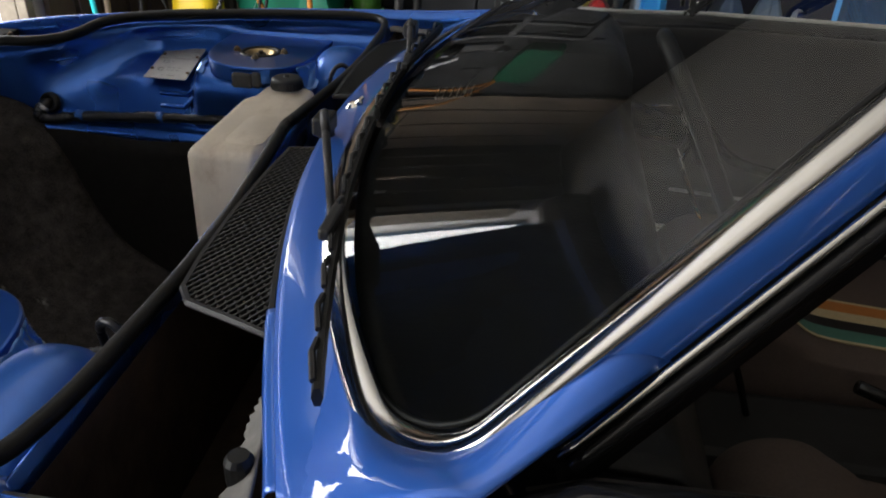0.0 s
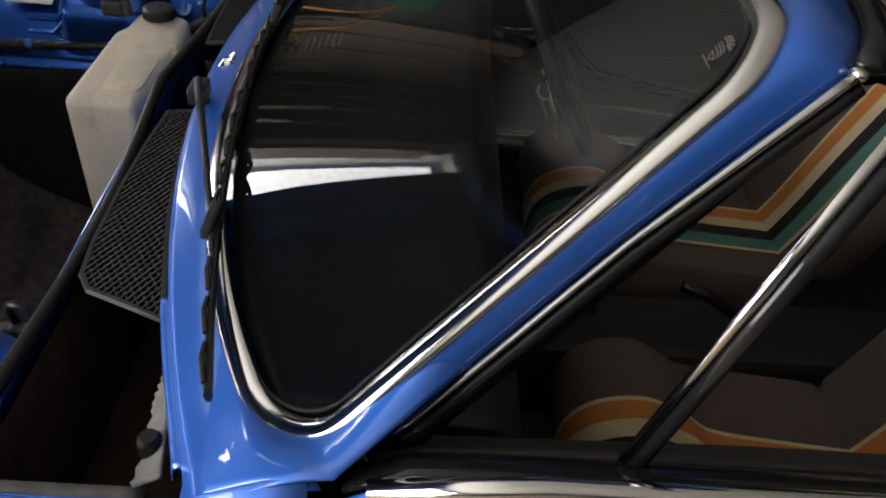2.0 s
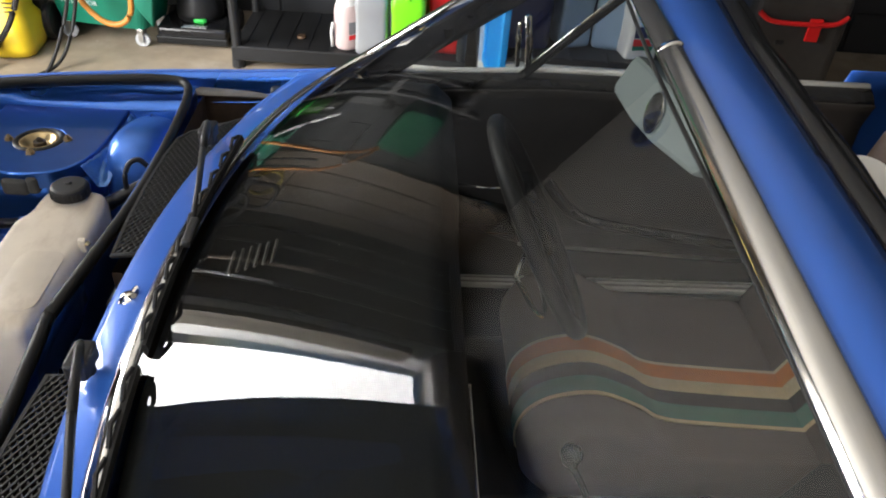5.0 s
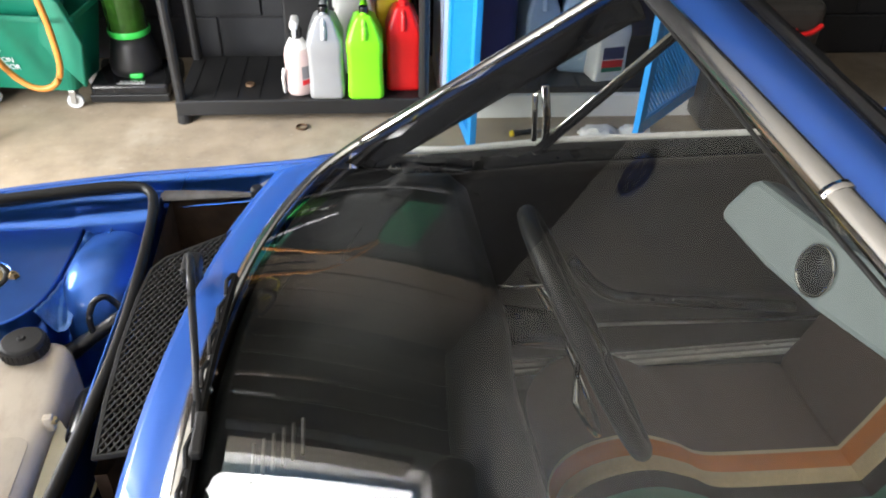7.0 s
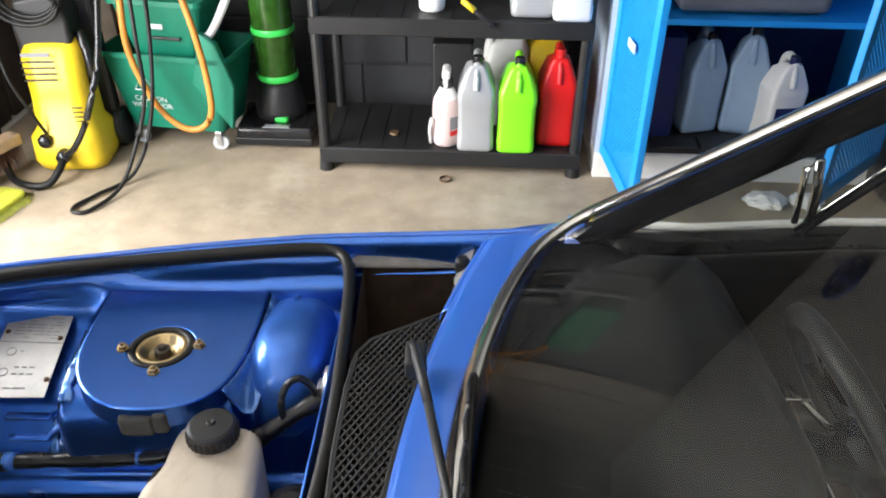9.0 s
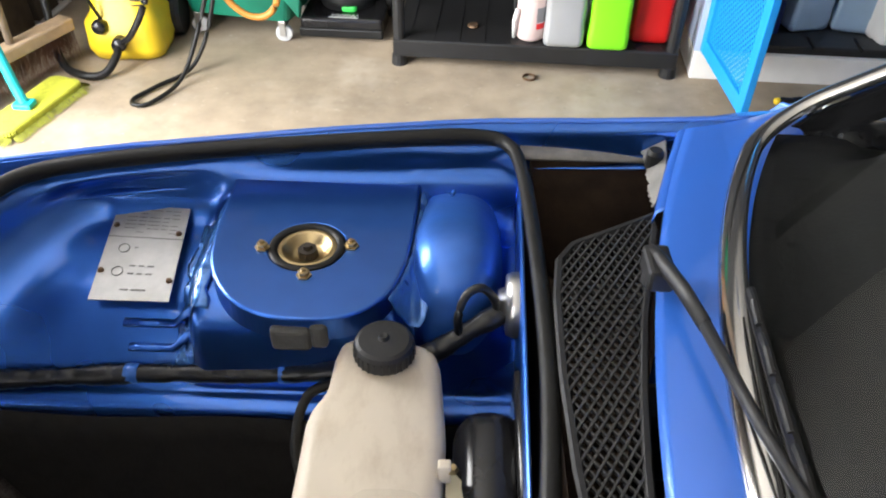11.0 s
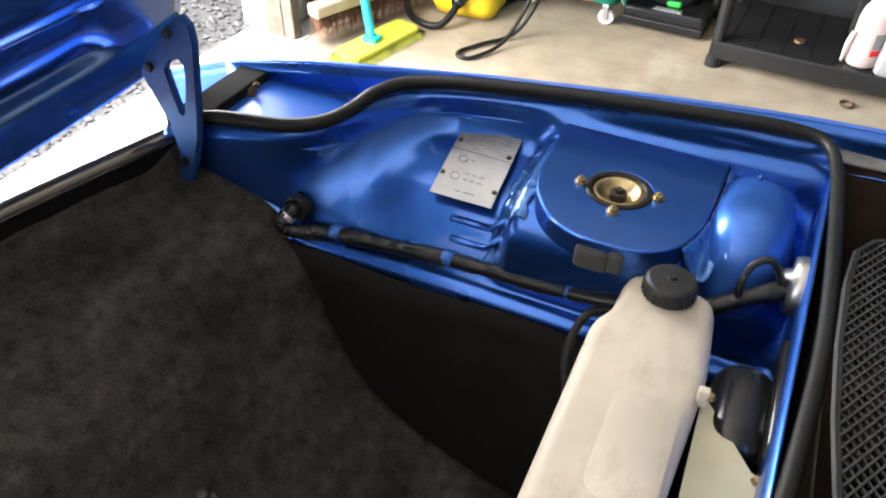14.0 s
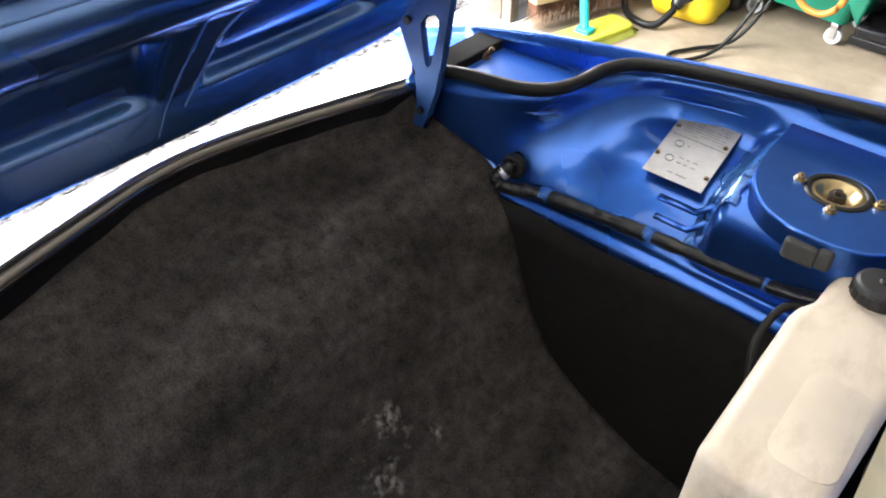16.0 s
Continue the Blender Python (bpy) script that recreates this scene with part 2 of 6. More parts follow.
mirror_mat = mat("grey_mirror_back", (0.095, 0.115, 0.115), 0.5, 0, 0.08, 40)
dark_cloth = mat("dark_cloth", (0.02, 0.017, 0.016), 0.95, 0, 0.15, 200, bump=0.5, bscale=900)
cloudy = mat("cloudy_plastic", (0.62, 0.62, 0.60), 0.4, 0, 0.06, 20)
cloudy_blue = mat("cloudy_blue_plastic", (0.30, 0.42, 0.55), 0.4, 0, 0.08, 20)
pale_grey = mat("pale_grey_plastic", (0.55, 0.56, 0.57), 0.45, 0, 0.06, 20)
pale_blue = mat("pale_blue_steel", (0.45, 0.55, 0.70), 0.5, 0, 0.06, 20)
fit_blue = mat("deep_blue_plastic", (0.02, 0.055, 0.19), 0.45, 0, 0.1, 20)
navy = mat("navy_plastic", (0.006, 0.012, 0.075), 0.45, 0, 0.1, 20)
pinkish = mat("pink_tinted_bottle", (0.62, 0.48, 0.46), 0.4, 0, 0.06, 20)
orange_mat = mat("orange_hose", (0.44, 0.17, 0.025), 0.45, 0, 0.1, 30)
yellow_black = mat("yellow_cable", (0.55, 0.45, 0.05), 0.5, 0, 0.2, 30)
green_clear = mat("green_dust_cylinder", (0.022, 0.075, 0.010), 0.12, 0, 0.5, 25)
bright_green = mat("bright_green_plastic", (0.05, 0.62, 0.10), 0.35, 0, 0.05, 20)
teal_pl = mat("teal_plastic", (0.02, 0.48, 0.52), 0.4, 0, 0.05, 20)
mop_dark = mat("olive_mop_yarn", (0.28, 0.29, 0.04), 0.95, 0, 0.4, 60)
mop_mat = mat("lime_mop_cloth", (0.50, 0.52, 0.05), 0.95, 0, 0.25, 60, bump=0.9, bscale=200)
pale_wood = mat("pale_wood", (0.42, 0.31, 0.20), 0.7, 0, 0.2, 30, bump=0.2)
bristle = mat("brown_bristles", (0.14, 0.065, 0.035), 0.9, 0, 0.3, 60)
taupe = mat("grey_cardboard", (0.16, 0.145, 0.13), 0.85, 0, 0.1, 20)
suit_grey = mat("grey_case_plastic", (0.15, 0.16, 0.18), 0.5, 0, 0.1, 30)
door_brown = mat("dark_brown_door_panel", (0.040, 0.034, 0.030), 0.7, 0, 0.2, 8, bump=0.2)
stone_mat = mat("gravel_stone", (0.14, 0.136, 0.134), 0.9, 0, 0.6, 25)


# ---- mesh helpers ----
def mesh_from(verts, faces, smooth=False):
    me = bpy.data.meshes.new("mesh")
    me.from_pydata([tuple(v) for v in verts], [], faces)
    me.update()
    if smooth:
        me.shade_smooth()
    return me


def part(name, bm, material, parent=None, label="", smooth=None):
    if isinstance(bm, bmesh.types.BMesh):
        me = bpy.data.meshes.new(name)
        bmesh.ops.recalc_face_normals(bm, faces=bm.faces[:])
        bm.to_mesh(me)
        bm.free()
    else:
        me = bm
    if smooth:
        me.shade_smooth()
    me.materials.append(material)
    ob = new(name, me)
    if parent is not None:
        ob.parent = parent
    if label:
        ob["label"] = label
    return ob


def thing(name, label, category, m=None, group="", kind=""):
    ob = new(name)
    ob.empty_display_size = 0.1
    if m is not None:
        ob.matrix_world = m
    return tagged(ob, label, category, group, kind)


def box(cx, cy, cz, sx, sy, sz, bevel=0.0, seg=2, m=None):
    bm = bmesh.new()
    bmesh.ops.create_cube(bm, size=1.0, matrix=Matrix.Translation((cx, cy, cz)) @ Matrix.Diagonal((sx, sy, sz, 1)))
    if bevel:
        bmesh.ops.bevel(bm, geom=bm.edges[:], offset=bevel, segments=seg, affect="EDGES", profile=0.5)
    if m is not None:
        bm.transform(m)
    return bm


def join(*bms):
    out = bms[0]
    for b in bms[1:]:
        me = bpy.data.meshes.new("t")
        b.to_mesh(me)
        b.free()
        out.from_mesh(me)
        bpy.data.meshes.remove(me)
    return out


def grid(fn, nu, nv, thick=0.0):
    """A sheet from fn(a, b), a and b from 0 to 1, with a little thickness below it."""
    bm = bmesh.new()
    vs = [[bm.verts.new(fn(i / nu, j / nv)) for j in range(nv + 1)] for i in range(nu + 1)]
    for i in range(nu):
        for j in range(nv):
            bm.faces.new((vs[i][j], vs[i + 1][j], vs[i + 1][j + 1], vs[i][j + 1]))
    bmesh.ops.recalc_face_normals(bm, faces=bm.faces[:])
    if thick:
        bmesh.ops.solidify(bm, geom=bm.faces[:], thickness=thick)
    return bm


def spline(pts, n=8, closed=False):
    """Points on a smooth curve through pts."""
    p = [Vector(q) for q in pts]
    k, out = len(p), []
    for i in range(k if closed else k - 1):
        if closed:
            a, b, c, d = p[i - 1], p[i], p[(i + 1) % k], p[(i + 2) % k]
        else:
            a, b, c, d = p[max(i - 1, 0)], p[i], p[i + 1], p[min(i + 2, k - 1)]
        for s in range(n):
            t = s / n
            out.append(0.5 * (2 * b + (c - a) * t + (2 * a - 5 * b + 4 * c - d) * t * t + (3 * b - a - 3 * c + d) * t ** 3))
    if not closed:
        out.append(p[-1])
    return out


def tube(pts, r, sides=8, closed=False, flat=1.0, up=None, cap=True):
    """A round or flattened bar along pts; flat is its height over its width, up its upward direction."""
    pts = [Vector(p) for p in pts]
    bm, rings = bmesh.new(), []
    n = len(pts)
    for i, p in enumerate(pts):
        a, b = (pts[i - 1], pts[(i + 1) % n]) if closed else (pts[max(i - 1, 0)], pts[min(i + 1, n - 1)])
        d = (b - a).normalized()
        ref = Vector(up) if up is not None else (Vector((0, 0, 1)) if abs(d.z) < 0.9 else Vector((1, 0, 0)))
        x = d.cross(ref).normalized()
        y = x.cross(d).normalized()
        rr = r(i / max(n - 1, 1)) if callable(r) else r
        rings.append([bm.verts.new(p + x * math.cos(2 * math.pi * k / sides) * rr + y * math.sin(2 * math.pi * k / sides) * rr * flat) for k in range(sides)])
    for i in range(n if closed else n - 1):
        a, b = rings[i], rings[(i + 1) % n]
        for k in range(sides):
            bm.faces.new((a[k], a[(k + 1) % sides], b[(k + 1) % sides], b[k]))
    if not closed and cap:
        bm.faces.new(rings[0][::-1])
        bm.faces.new(rings[-1])
    return bm


def lathe(profile, sides=24, m=None, arc=2 * math.pi):
    """A turned form from (radius, height) pairs."""
    bm, rings = bmesh.new(), []
    for r, z in profile:
        if r < 1e-6:
            rings.append([bm.verts.new((0, 0, z))])
        else:
            rings.append([bm.verts.new((r * math.cos(2 * math.pi * k / sides), r * math.sin(2 * math.pi * k / sides), z)) for k in range(sides)])
    for a, b in zip(rings, rings[1:]):
        for k in range(sides):
            k2 = (k + 1) % sides
            f = [a[k % len(a)], a[k2 % len(a)], b[k2 % len(b)], b[k % len(b)]]
            f = list(dict.fromkeys(f))
            if len(f) > 2:
                bm.faces.new(f)
    if m is not None:
        bm.transform(m)
    return bm


def prism(outline, lo, hi, axis="z", bevel=0.0, seg=2):
    """An outline in a plane, made solid between lo and hi along the axis."""
    bm = bmesh.new()

    def put(a, b, c):
        return {"z": (a, b, c), "y": (a, c, b), "x": (c, a, b)}[axis]

    lower = [bm.verts.new(put(a, b, lo)) for a, b in outline]
    upper = [bm.verts.new(put(a, b, hi)) for a, b in outline]
    n = len(outline)
    bm.faces.new(lower[::-1])
    bm.faces.new(upper)
    for k in range(n):
        bm.faces.new((lower[k], lower[(k + 1) % n], upper[(k + 1) % n], upper[k]))
    bmesh.ops.recalc_face_normals(bm, faces=bm.faces[:])
    if bevel:
        bmesh.ops.bevel(bm, geom=bm.edges[:], offset=bevel, segments=seg, affect="EDGES", profile=0.5)
    return bm


def rounded(w, h, r, n=5, cx=0.0, cy=0.0):
    out = []
    for sx, sy, a0 in ((1, 1, 0), (-1, 1, 90), (-1, -1, 180), (1, -1, 270)):
        for k in range(n + 1):
            a = radians(a0 + 90 * k / n)
            out.append((cx + sx * (w / 2 - r) + r * math.cos(a), cy + sy * (h / 2 - r) + r * math.sin(a)))
    return out


def smoothstep(a, b, x):
    t = min(1, max(0, (x - a) / (b - a)))
    return t * t * (3 - 2 * t)


def lin(x, *pairs):
    """Straight interpolation through (x, value) pairs."""
    return float(np.interp(x, [p[0] for p in pairs], [p[1] for p in pairs]))


# ---- setting ----
XW, YN, YS, XE = -2.05, 4.42, -4.4, 4.4
floor = tagged(part("floor", box((XW + XE) / 2 + 0.06, (YN + YS) / 2, -0.1, XE - XW - 0.1, YN - YS, 0.2), floor_mat), "stained beige concrete garage floor", "floor", kind="structure")
tagged(part("ground", box(-50, 0, -0.14, 220, 220, 0.2), gravel_mat), "grey gravel yard outside the garage", "ground", kind="structure")
tagged(part("pavement", box(-2.080, (YN + YS) / 2, -0.106, 0.25, YN - YS, 0.2), apron_mat), "sunlit pale concrete strip at the garage door", "pavement", kind="structure")
wall_n = tagged(part("wall_north", box((XW + XE) / 2, YN + 0.1, 1.3, XE - XW + 0.3, 0.2, 2.6), block_mat), "dark grey painted block wall", "wall", kind="structure")
tagged(part("wall_east", box(XE + 0.1, 0, 1.3, 0.2, YN - YS + 0.4, 2.6), grey_wall), "grey painted garage wall", "wall", kind="structure")
tagged(part("wall_south", box((XW + XE) / 2, YS - 0.1, 1.3, XE - XW + 0.3, 0.2, 2.6), grey_wall), "grey painted garage wall", "wall", kind="structure")
tagged(part("ceiling", box((XW + XE) / 2, 0, 2.51, XE - XW + 0.5, YN - YS + 0.5, 0.12), ceil_mat), "pale grey board garage ceiling", "ceiling", kind="structure")
tagged(part("wall_west", join(box(-2.14, 3.92, 1.3, 0.18, 1.3, 2.6), box(-2.14, -3.09, 1.3, 0.18, 3.0, 2.6), box(-2.14, 0.84, 2.45, 0.18, 4.86, 0.30)), white_wall), "white painted wall beside and above the open garage door", "wall", kind="structure")
raised = tagged(new("garage_door"), "dark brown roller door coiled up above the doorway", "door", kind="structure")
coil = [(0.112 + 0.008 * (k % 2), 2.34 - 4.68 * k / 59) for k in range(60)]
part("door_coil", lathe([(0.0, coil[0][1])] + coil + [(0.0, coil[-1][1])], 28, pose(-1.86, 0.82, 2.33, 90, 0, 0)), door_brown, raised, "dark ribbed door curtain rolled into a coil")
for y in (-1.56, 3.19):
    part("coil_bracket", box(-1.92, y, 2.34, 0.24, 0.03, 0.22, 0.004), steel, raised)
jamb_mat = mat("grey_weathered_timber", (0.13, 0.112, 0.088), 0.85, 0, 0.45, 22, bump=0.6, bscale=80)
for x, y, w, d in ((-2.065, 3.258, 0.085, 0.024), (-1.997, 3.272, 0.046, 0.05)):
    part("door_post", box(x, y, 1.08, w, d, 2.16, 0.004), jamb_mat, tagged(new("trim"), "weathered timber door jamb boards", "trim", kind="structure"))
for i in range(5):
    tagged(part("stud_board", box(-1.99, 3.48 + 0.2 * i, 1.2, 0.03, 0.17 - 0.01 * (i % 2), 2.4, 0.003), dark_timber), "dark rough timber wall board", "board", group="boards behind the broom")
for i in range(4):
    tagged(part("wall_board", box(-1.925 + 0.165 * i, 4.375, 1.22, 0.158 - 0.006 * (i % 2), 0.028 + 0.006 * (i % 3), 2.44, 0.003), timber), "weathered brown timber board on the corner wall", "board", group="boards in the corner")
bm0 = box(0, 0, 0, 0.385, 0.03, 0.185, 0.004, 1)
block_me = bpy.data.meshes.new("block")
bm0.to_mesh(block_me)
bm0.free()
block_me.materials.append(block_mat)
BLOCKS = [(-1.85 + 0.395 * i + (0.1975 if k % 2 else 0.0), 0.10 + 0.195 * k) for k in range(9) for i in range(15)]


fix = thing("ceiling_fitting", "dark blue round spiral fitting on the ceiling", "fitting", pose(-0.17, 4.0, 2.448))
part("fitting_rim", tube([(0.115 * math.cos(k * math.pi / 16), 0.115 * math.sin(k * math.pi / 16), -0.012) for k in range(32)], 0.014, 8, True), fit_blue, fix, smooth=True)
part("fitting_hub", lathe([(0, -0.03), (0.03, -0.026), (0.036, -0.01), (0.036, 0.0)], 20), fit_blue, fix, smooth=True)
for k in range(6):
    part("fitting_blade", tube([(r * math.cos(k * math.pi / 3 + 9 * r), r * math.sin(k * math.pi / 3 + 9 * r), -0.012) for r in (0.03, 0.05, 0.07, 0.09, 0.112)], 0.008, 6), fit_blue, fix, smooth=True)


# ---- the car ----
CAR = pose(0, 1.385, 0, 0, 0, 3.2) @ pose(0, 0, 0, -2.4, 0, 0)
car = thing("convertible_car", "blue metallic open convertible car with its bonnet raised", "car", CAR)


def cowl_u(v):
    return -0.03 + 0.28 * v * v


def trim_u(v):
    return 0.03 + 0.24 * v * v + 0.2 * v ** 4 + 0.015 * v


def fender_v(u):
    return lin(u, (-1.25, 0.60), (-1.05, 0.655), (-0.85, 0.675), (-0.6, 0.695), (-0.3, 0.728), (0.0, 0.755), (0.2, 0.765), (0.6, 0.775), (2.4, 0.77), (3.2, 0.70))


def fender_w(u):
    return lin(u, (-1.25, 0.70), (-1.05, 0.745), (-0.9, 0.765), (-0.6, 0.797), (-0.3, 0.815), (0.0, 0.835), (0.25, 0.865), (0.6, 0.878), (2.4, 0.87), (3.2, 0.80))


AXLES = (-0.33, 2.17)


def low_w(u):
    for a in AXLES:
        if abs(u - a) < 0.34:
            return 0.30 + math.sqrt(max(0.0, 0.34 ** 2 - (u - a) ** 2)) * 0.95
    return 0.24


def near_lift(u, sgn):
    return 0.055 * smoothstep(0.05, 0.24, u) if sgn < 0 else 0.0065 * smoothstep(-1.15, -0.9, u) * (1 - smoothstep(-0.40, -0.05, u))


def wing_v(u, sgn):
    """The wing's upper edge; on the far side it draws in towards the pillar."""
    return fender_v(u) - (0.062 * smoothstep(-0.2, 0.3, u) * (1 - smoothstep(0.8, 1.2, u)) if sgn > 0 else 0.0)


def side_skin(sgn, u0, u1, n):
    def fn(a, b):
        u = u0 + (u1 - u0) * a
        top, lo, v = fender_w(u) + near_lift(u, sgn), low_w(u), wing_v(u, sgn)
        w = top + (lo - top) * b
        out = 0.055 * math.sin(min(1.0, (top - w) / 0.18) * math.pi / 2) - 0.05 * max(0, (0.5 - w)) / 0.3
        return (u, sgn * (v + out), w)
    return grid(fn, n, 12, 0.004)


def both(bm):
    """A form for the right side, and its mirror image for the left."""
    me = bpy.data.meshes.new("side")
    bm.to_mesh(me)
    bm.free()
    out = []
    for sgn in (1, -1):
        b = bmesh.new()
        b.from_mesh(me)
        if sgn < 0:
            b.transform(Matrix.Diagonal((1, -1, 1, 1)))
        out.append(b)
    return out


def belt(u, sgn):
    """Place of the door's top edge; the far door sits a little in and down."""
    k = smoothstep(0.18, 0.32, u)
    if sgn > 0:
        return Vector((u, fender_v(u) - 0.088 * k, fender_w(u) + (0.875 - 0.877) * k))
    return Vector((u, -fender_v(u) - 0.002, fender_w(u) + 0.055 * k))


def door_skin(sgn):
    def fn(a, b):
        u = 0.232 + 1.018 * a
        p, lo = belt(u, sgn), low_w(u)
        w = p.z + (lo - p.z) * b
        out = 0.055 * math.sin(min(1.0, (p.z - w) / 0.18) * math.pi / 2) - 0.05 * max(0, (0.5 - w)) / 0.3
        return (u, p.y + sgn * (out + (0.088 if sgn > 0 else 0.0) * min(1, b * 4)), w)
    return grid(fn, 24, 14, 0.004)


DIV = {1: [(0.54, 0.662, 0.882), (0.752, 0.645, 1.098)], -1: [(0.460, -0.742, 0.925), (0.550, -0.735, 1.235)]}
for sgn in (1, -1):
    part("wing", side_skin(sgn, -1.22, 0.225, 44), paint, car, smooth=True)
    door = part("door", door_skin(sgn), paint, car, smooth=True)
    part("rear_quarter", side_skin(sgn, 1.257, 3.2, 50), paint, car, smooth=True)
    part("belt_moulding", tube([belt(u, sgn) + Vector((0, 0, 0.004)) for u in (0.27, 0.4, 0.6, 0.8, 1.0, 1.25)], 0.009, 8, flat=0.7), sky_bright_trim if sgn > 0 else chrome, door, "polished belt moulding", smooth=True)
    part("door_top", grid(lambda a, b, sgn=sgn: belt(0.25 + a, sgn) + Vector((0, sgn * (-0.006 - 0.035 * b), 0.004 - 0.02 * b * b)), 20, 6, 0.004), gloss_black, door, smooth=True)
    part("door_card", grid(lambda a, b, sgn=sgn: (0.27 + 0.98 * a, sgn * (lin(b, (0, abs(belt(0.27 + 0.98 * a, sgn).y) - 0.042), (0.12, 0.665), (1, 0.665)) - 0.03 * smoothstep(0.35, 0.6, b) + 0.03 * smoothstep(0.62, 0.75, b)), lin(b, (0, belt(0.27 + 0.98 * a, sgn).z - 0.016), (1, 0.385))), 24, 24, 0.006), card_mat, door, smooth=True)
    part("armrest", tube(spline([(0.62, sgn * 0.635, 0.66), (0.69, sgn * 0.628, 0.585), (0.80, sgn * 0.626, 0.555), (1.10, sgn * 0.628, 0.51)], 6), 0.013, 8), gloss_black, door, smooth=True)
    part("card_strip", tube([(0.58, sgn * 0.648, 0.488), (1.20, sgn * 0.648, 0.455)], 0.004, 6), steel, door, smooth=True)
    sill = part("sill_plate", box(0.82, sgn * 0.650, 0.384, 0.95, 0.05, 0.012, 0.003), sky_bright_trim, car, "ribbed bright metal sill plate")
    for k in range(6):
        part("screw", lathe([(0, 0.004), (0.004, 0.003), (0.006, 0)], 8, Matrix.Translation((0.45 + 0.16 * k, sgn * 0.650, 0.390))), steel, sill)
    for k in (-1, 0, 1):
        part("sill_rib", box(0.82, sgn * 0.650 + 0.016 * k, 0.3915, 0.93, 0.003, 0.003), steel, sill)
    part("side_sill", box(0.75, sgn * 0.66, 0.30, 1.3, 0.10, 0.15, 0.02), vinyl, car)
    vent = part("vent_frame", tube(DIV[sgn], 0.0038, 8), chrome, car, "slim chrome quarter light divider", smooth=True)
    part("vent_rubber", tube([Vector(p) + Vector((0.012, 0, 0)) for p in DIV[sgn]], 0.0075, 10), gloss_black, vent, smooth=True)
    d0, d1 = Vector(DIV[sgn][0]), Vector(DIV[sgn][1])
    pane = None if sgn < 0 else part("quarter_glass", mesh_from([belt(0.27, sgn) + Vector((0, 0, 0.01)), d0, d1, (d1.x - 0.09, d1.y * 0.93, d1.z + 0.05)], [(0, 1, 2, 3)]), glass, car, "clear quarter light glass")
    if pane:
        pane.visible_shadow = False
    if sgn > 0:
        lx = d0 + Vector((0.012, -0.012 * sgn, 0.02))
        part("vent_latch", join(tube([lx, lx + Vector((-0.004, -0.006 * sgn, 0.05)), lx + Vector((-0.012, -0.006 * sgn, 0.10))], 0.007, 8), tube([lx + Vector((-0.02, 0, 0.0)), lx + Vector((-0.026, -0.004 * sgn, 0.085)), lx + Vector((-0.012, -0.006 * sgn, 0.098))], 0.005, 8)), chrome, car, smooth=True)
    for a in AXLES:
        m = pose(a, sgn * 0.70, 0.30, 90, 0, 0)
        tyre = part("tyre", lathe([(0.18, -0.08), (0.28, -0.085), (0.298, -0.06), (0.30, 0), (0.298, 0.06), (0.28, 0.085), (0.18, 0.08), (0.18, -0.08)], 32, m), rubber, car, smooth=True)
        part("rim", lathe([(0.0, -0.02), (0.12, -0.03), (0.17, -0.06), (0.185, -0.07), (0.185, 0.07), (0.17, 0.06), (0.12, 0.03), (0, 0.02)], 28, m), steel, tyre, smooth=True)


# cowl panel between the grilles and the windscreen, sweeping out to the wings
def cowl_span(v):
    u0 = cowl_u(v) if abs(v) < 0.66 else cowl_u(0.66) + (abs(v) - 0.66) * 0.35
    u1 = trim_u(v) + 0.012 if abs(v) < 0.64 else trim_u(0.64 * (1 if v > 0 else -1)) + 0.012 + (abs(v) - 0.64) * 0.55
    return u0, u1


def cowl_w(u, v, b):
    k = abs(v) / 0.768
    return 0.850 + 0.018 * b - 0.016 * k ** 4 + 0.004 * math.sin(math.pi * b) + near_lift(u, v) * smoothstep(0.66, 0.768, abs(v))


def cowl_fn(a, b):
    v = -0.768 + 1.496 * a
    u0, u1 = cowl_span(v)
    u = u0 + (u1 - u0) * b
    return (u, v, cowl_w(u, v, b))


cowl = part("cowl_panel", grid(cowl_fn, 64, 8, 0.003), paint, car, smooth=True)
for sgn in (1, -1):
    # rolled front edge of the cowl beside the grille
    part("cowl_lip", grid(lambda a, b, sgn=sgn: (lambda p: (p[0] + 0.001 - 0.012 * math.sin(1.5 * b), p[1], p[2] - 0.012 * (1 - math.cos(1.5 * b)) - 0.022 * max(0, b - 0.6)))(cowl_fn((0.768 + sgn * (0.515 + 0.200 * a)) / 1.496, 0)), 24, 8, 0.0015), paint, cowl, smooth=True)


# windscreen
def screen_fn(a, b):
    """The glass: a rounded rectangle bent between the cowl line and the header."""
    x, y = (2 * a - 1) * 0.70, (2 * b - 1) * 0.285
    r = 0.080 if y < 0 else 0.058
    cx, cy = abs(x) - (0.70 - r), abs(y) - (0.285 - r)
    if cx > 1e-6 and cy > 1e-6:
        k = max(cx, cy) / math.hypot(cx, cy)
        x, y = math.copysign(0.70 - r + cx * k, x), math.copysign(0.285 - r + cy * k, y)
    s = x / 0.70
    a, b = (s + 1) / 2, (y / 0.285 + 1) / 2
    vb, vt = -0.724 + 1.413 * a, -0.603 + 1.148 * a
    p = Vector((trim_u(vb), vb, 0.872 - 0.006 * abs(s) ** 3))
    q = Vector((0.577 + 0.075 * vt, vt, 1.207 - 0.006 * s * s))
    return p.lerp(q, b) + Vector((-0.55, 0, 0.83)) * 0.045 * b * (1 - b) * (1 - s * s)


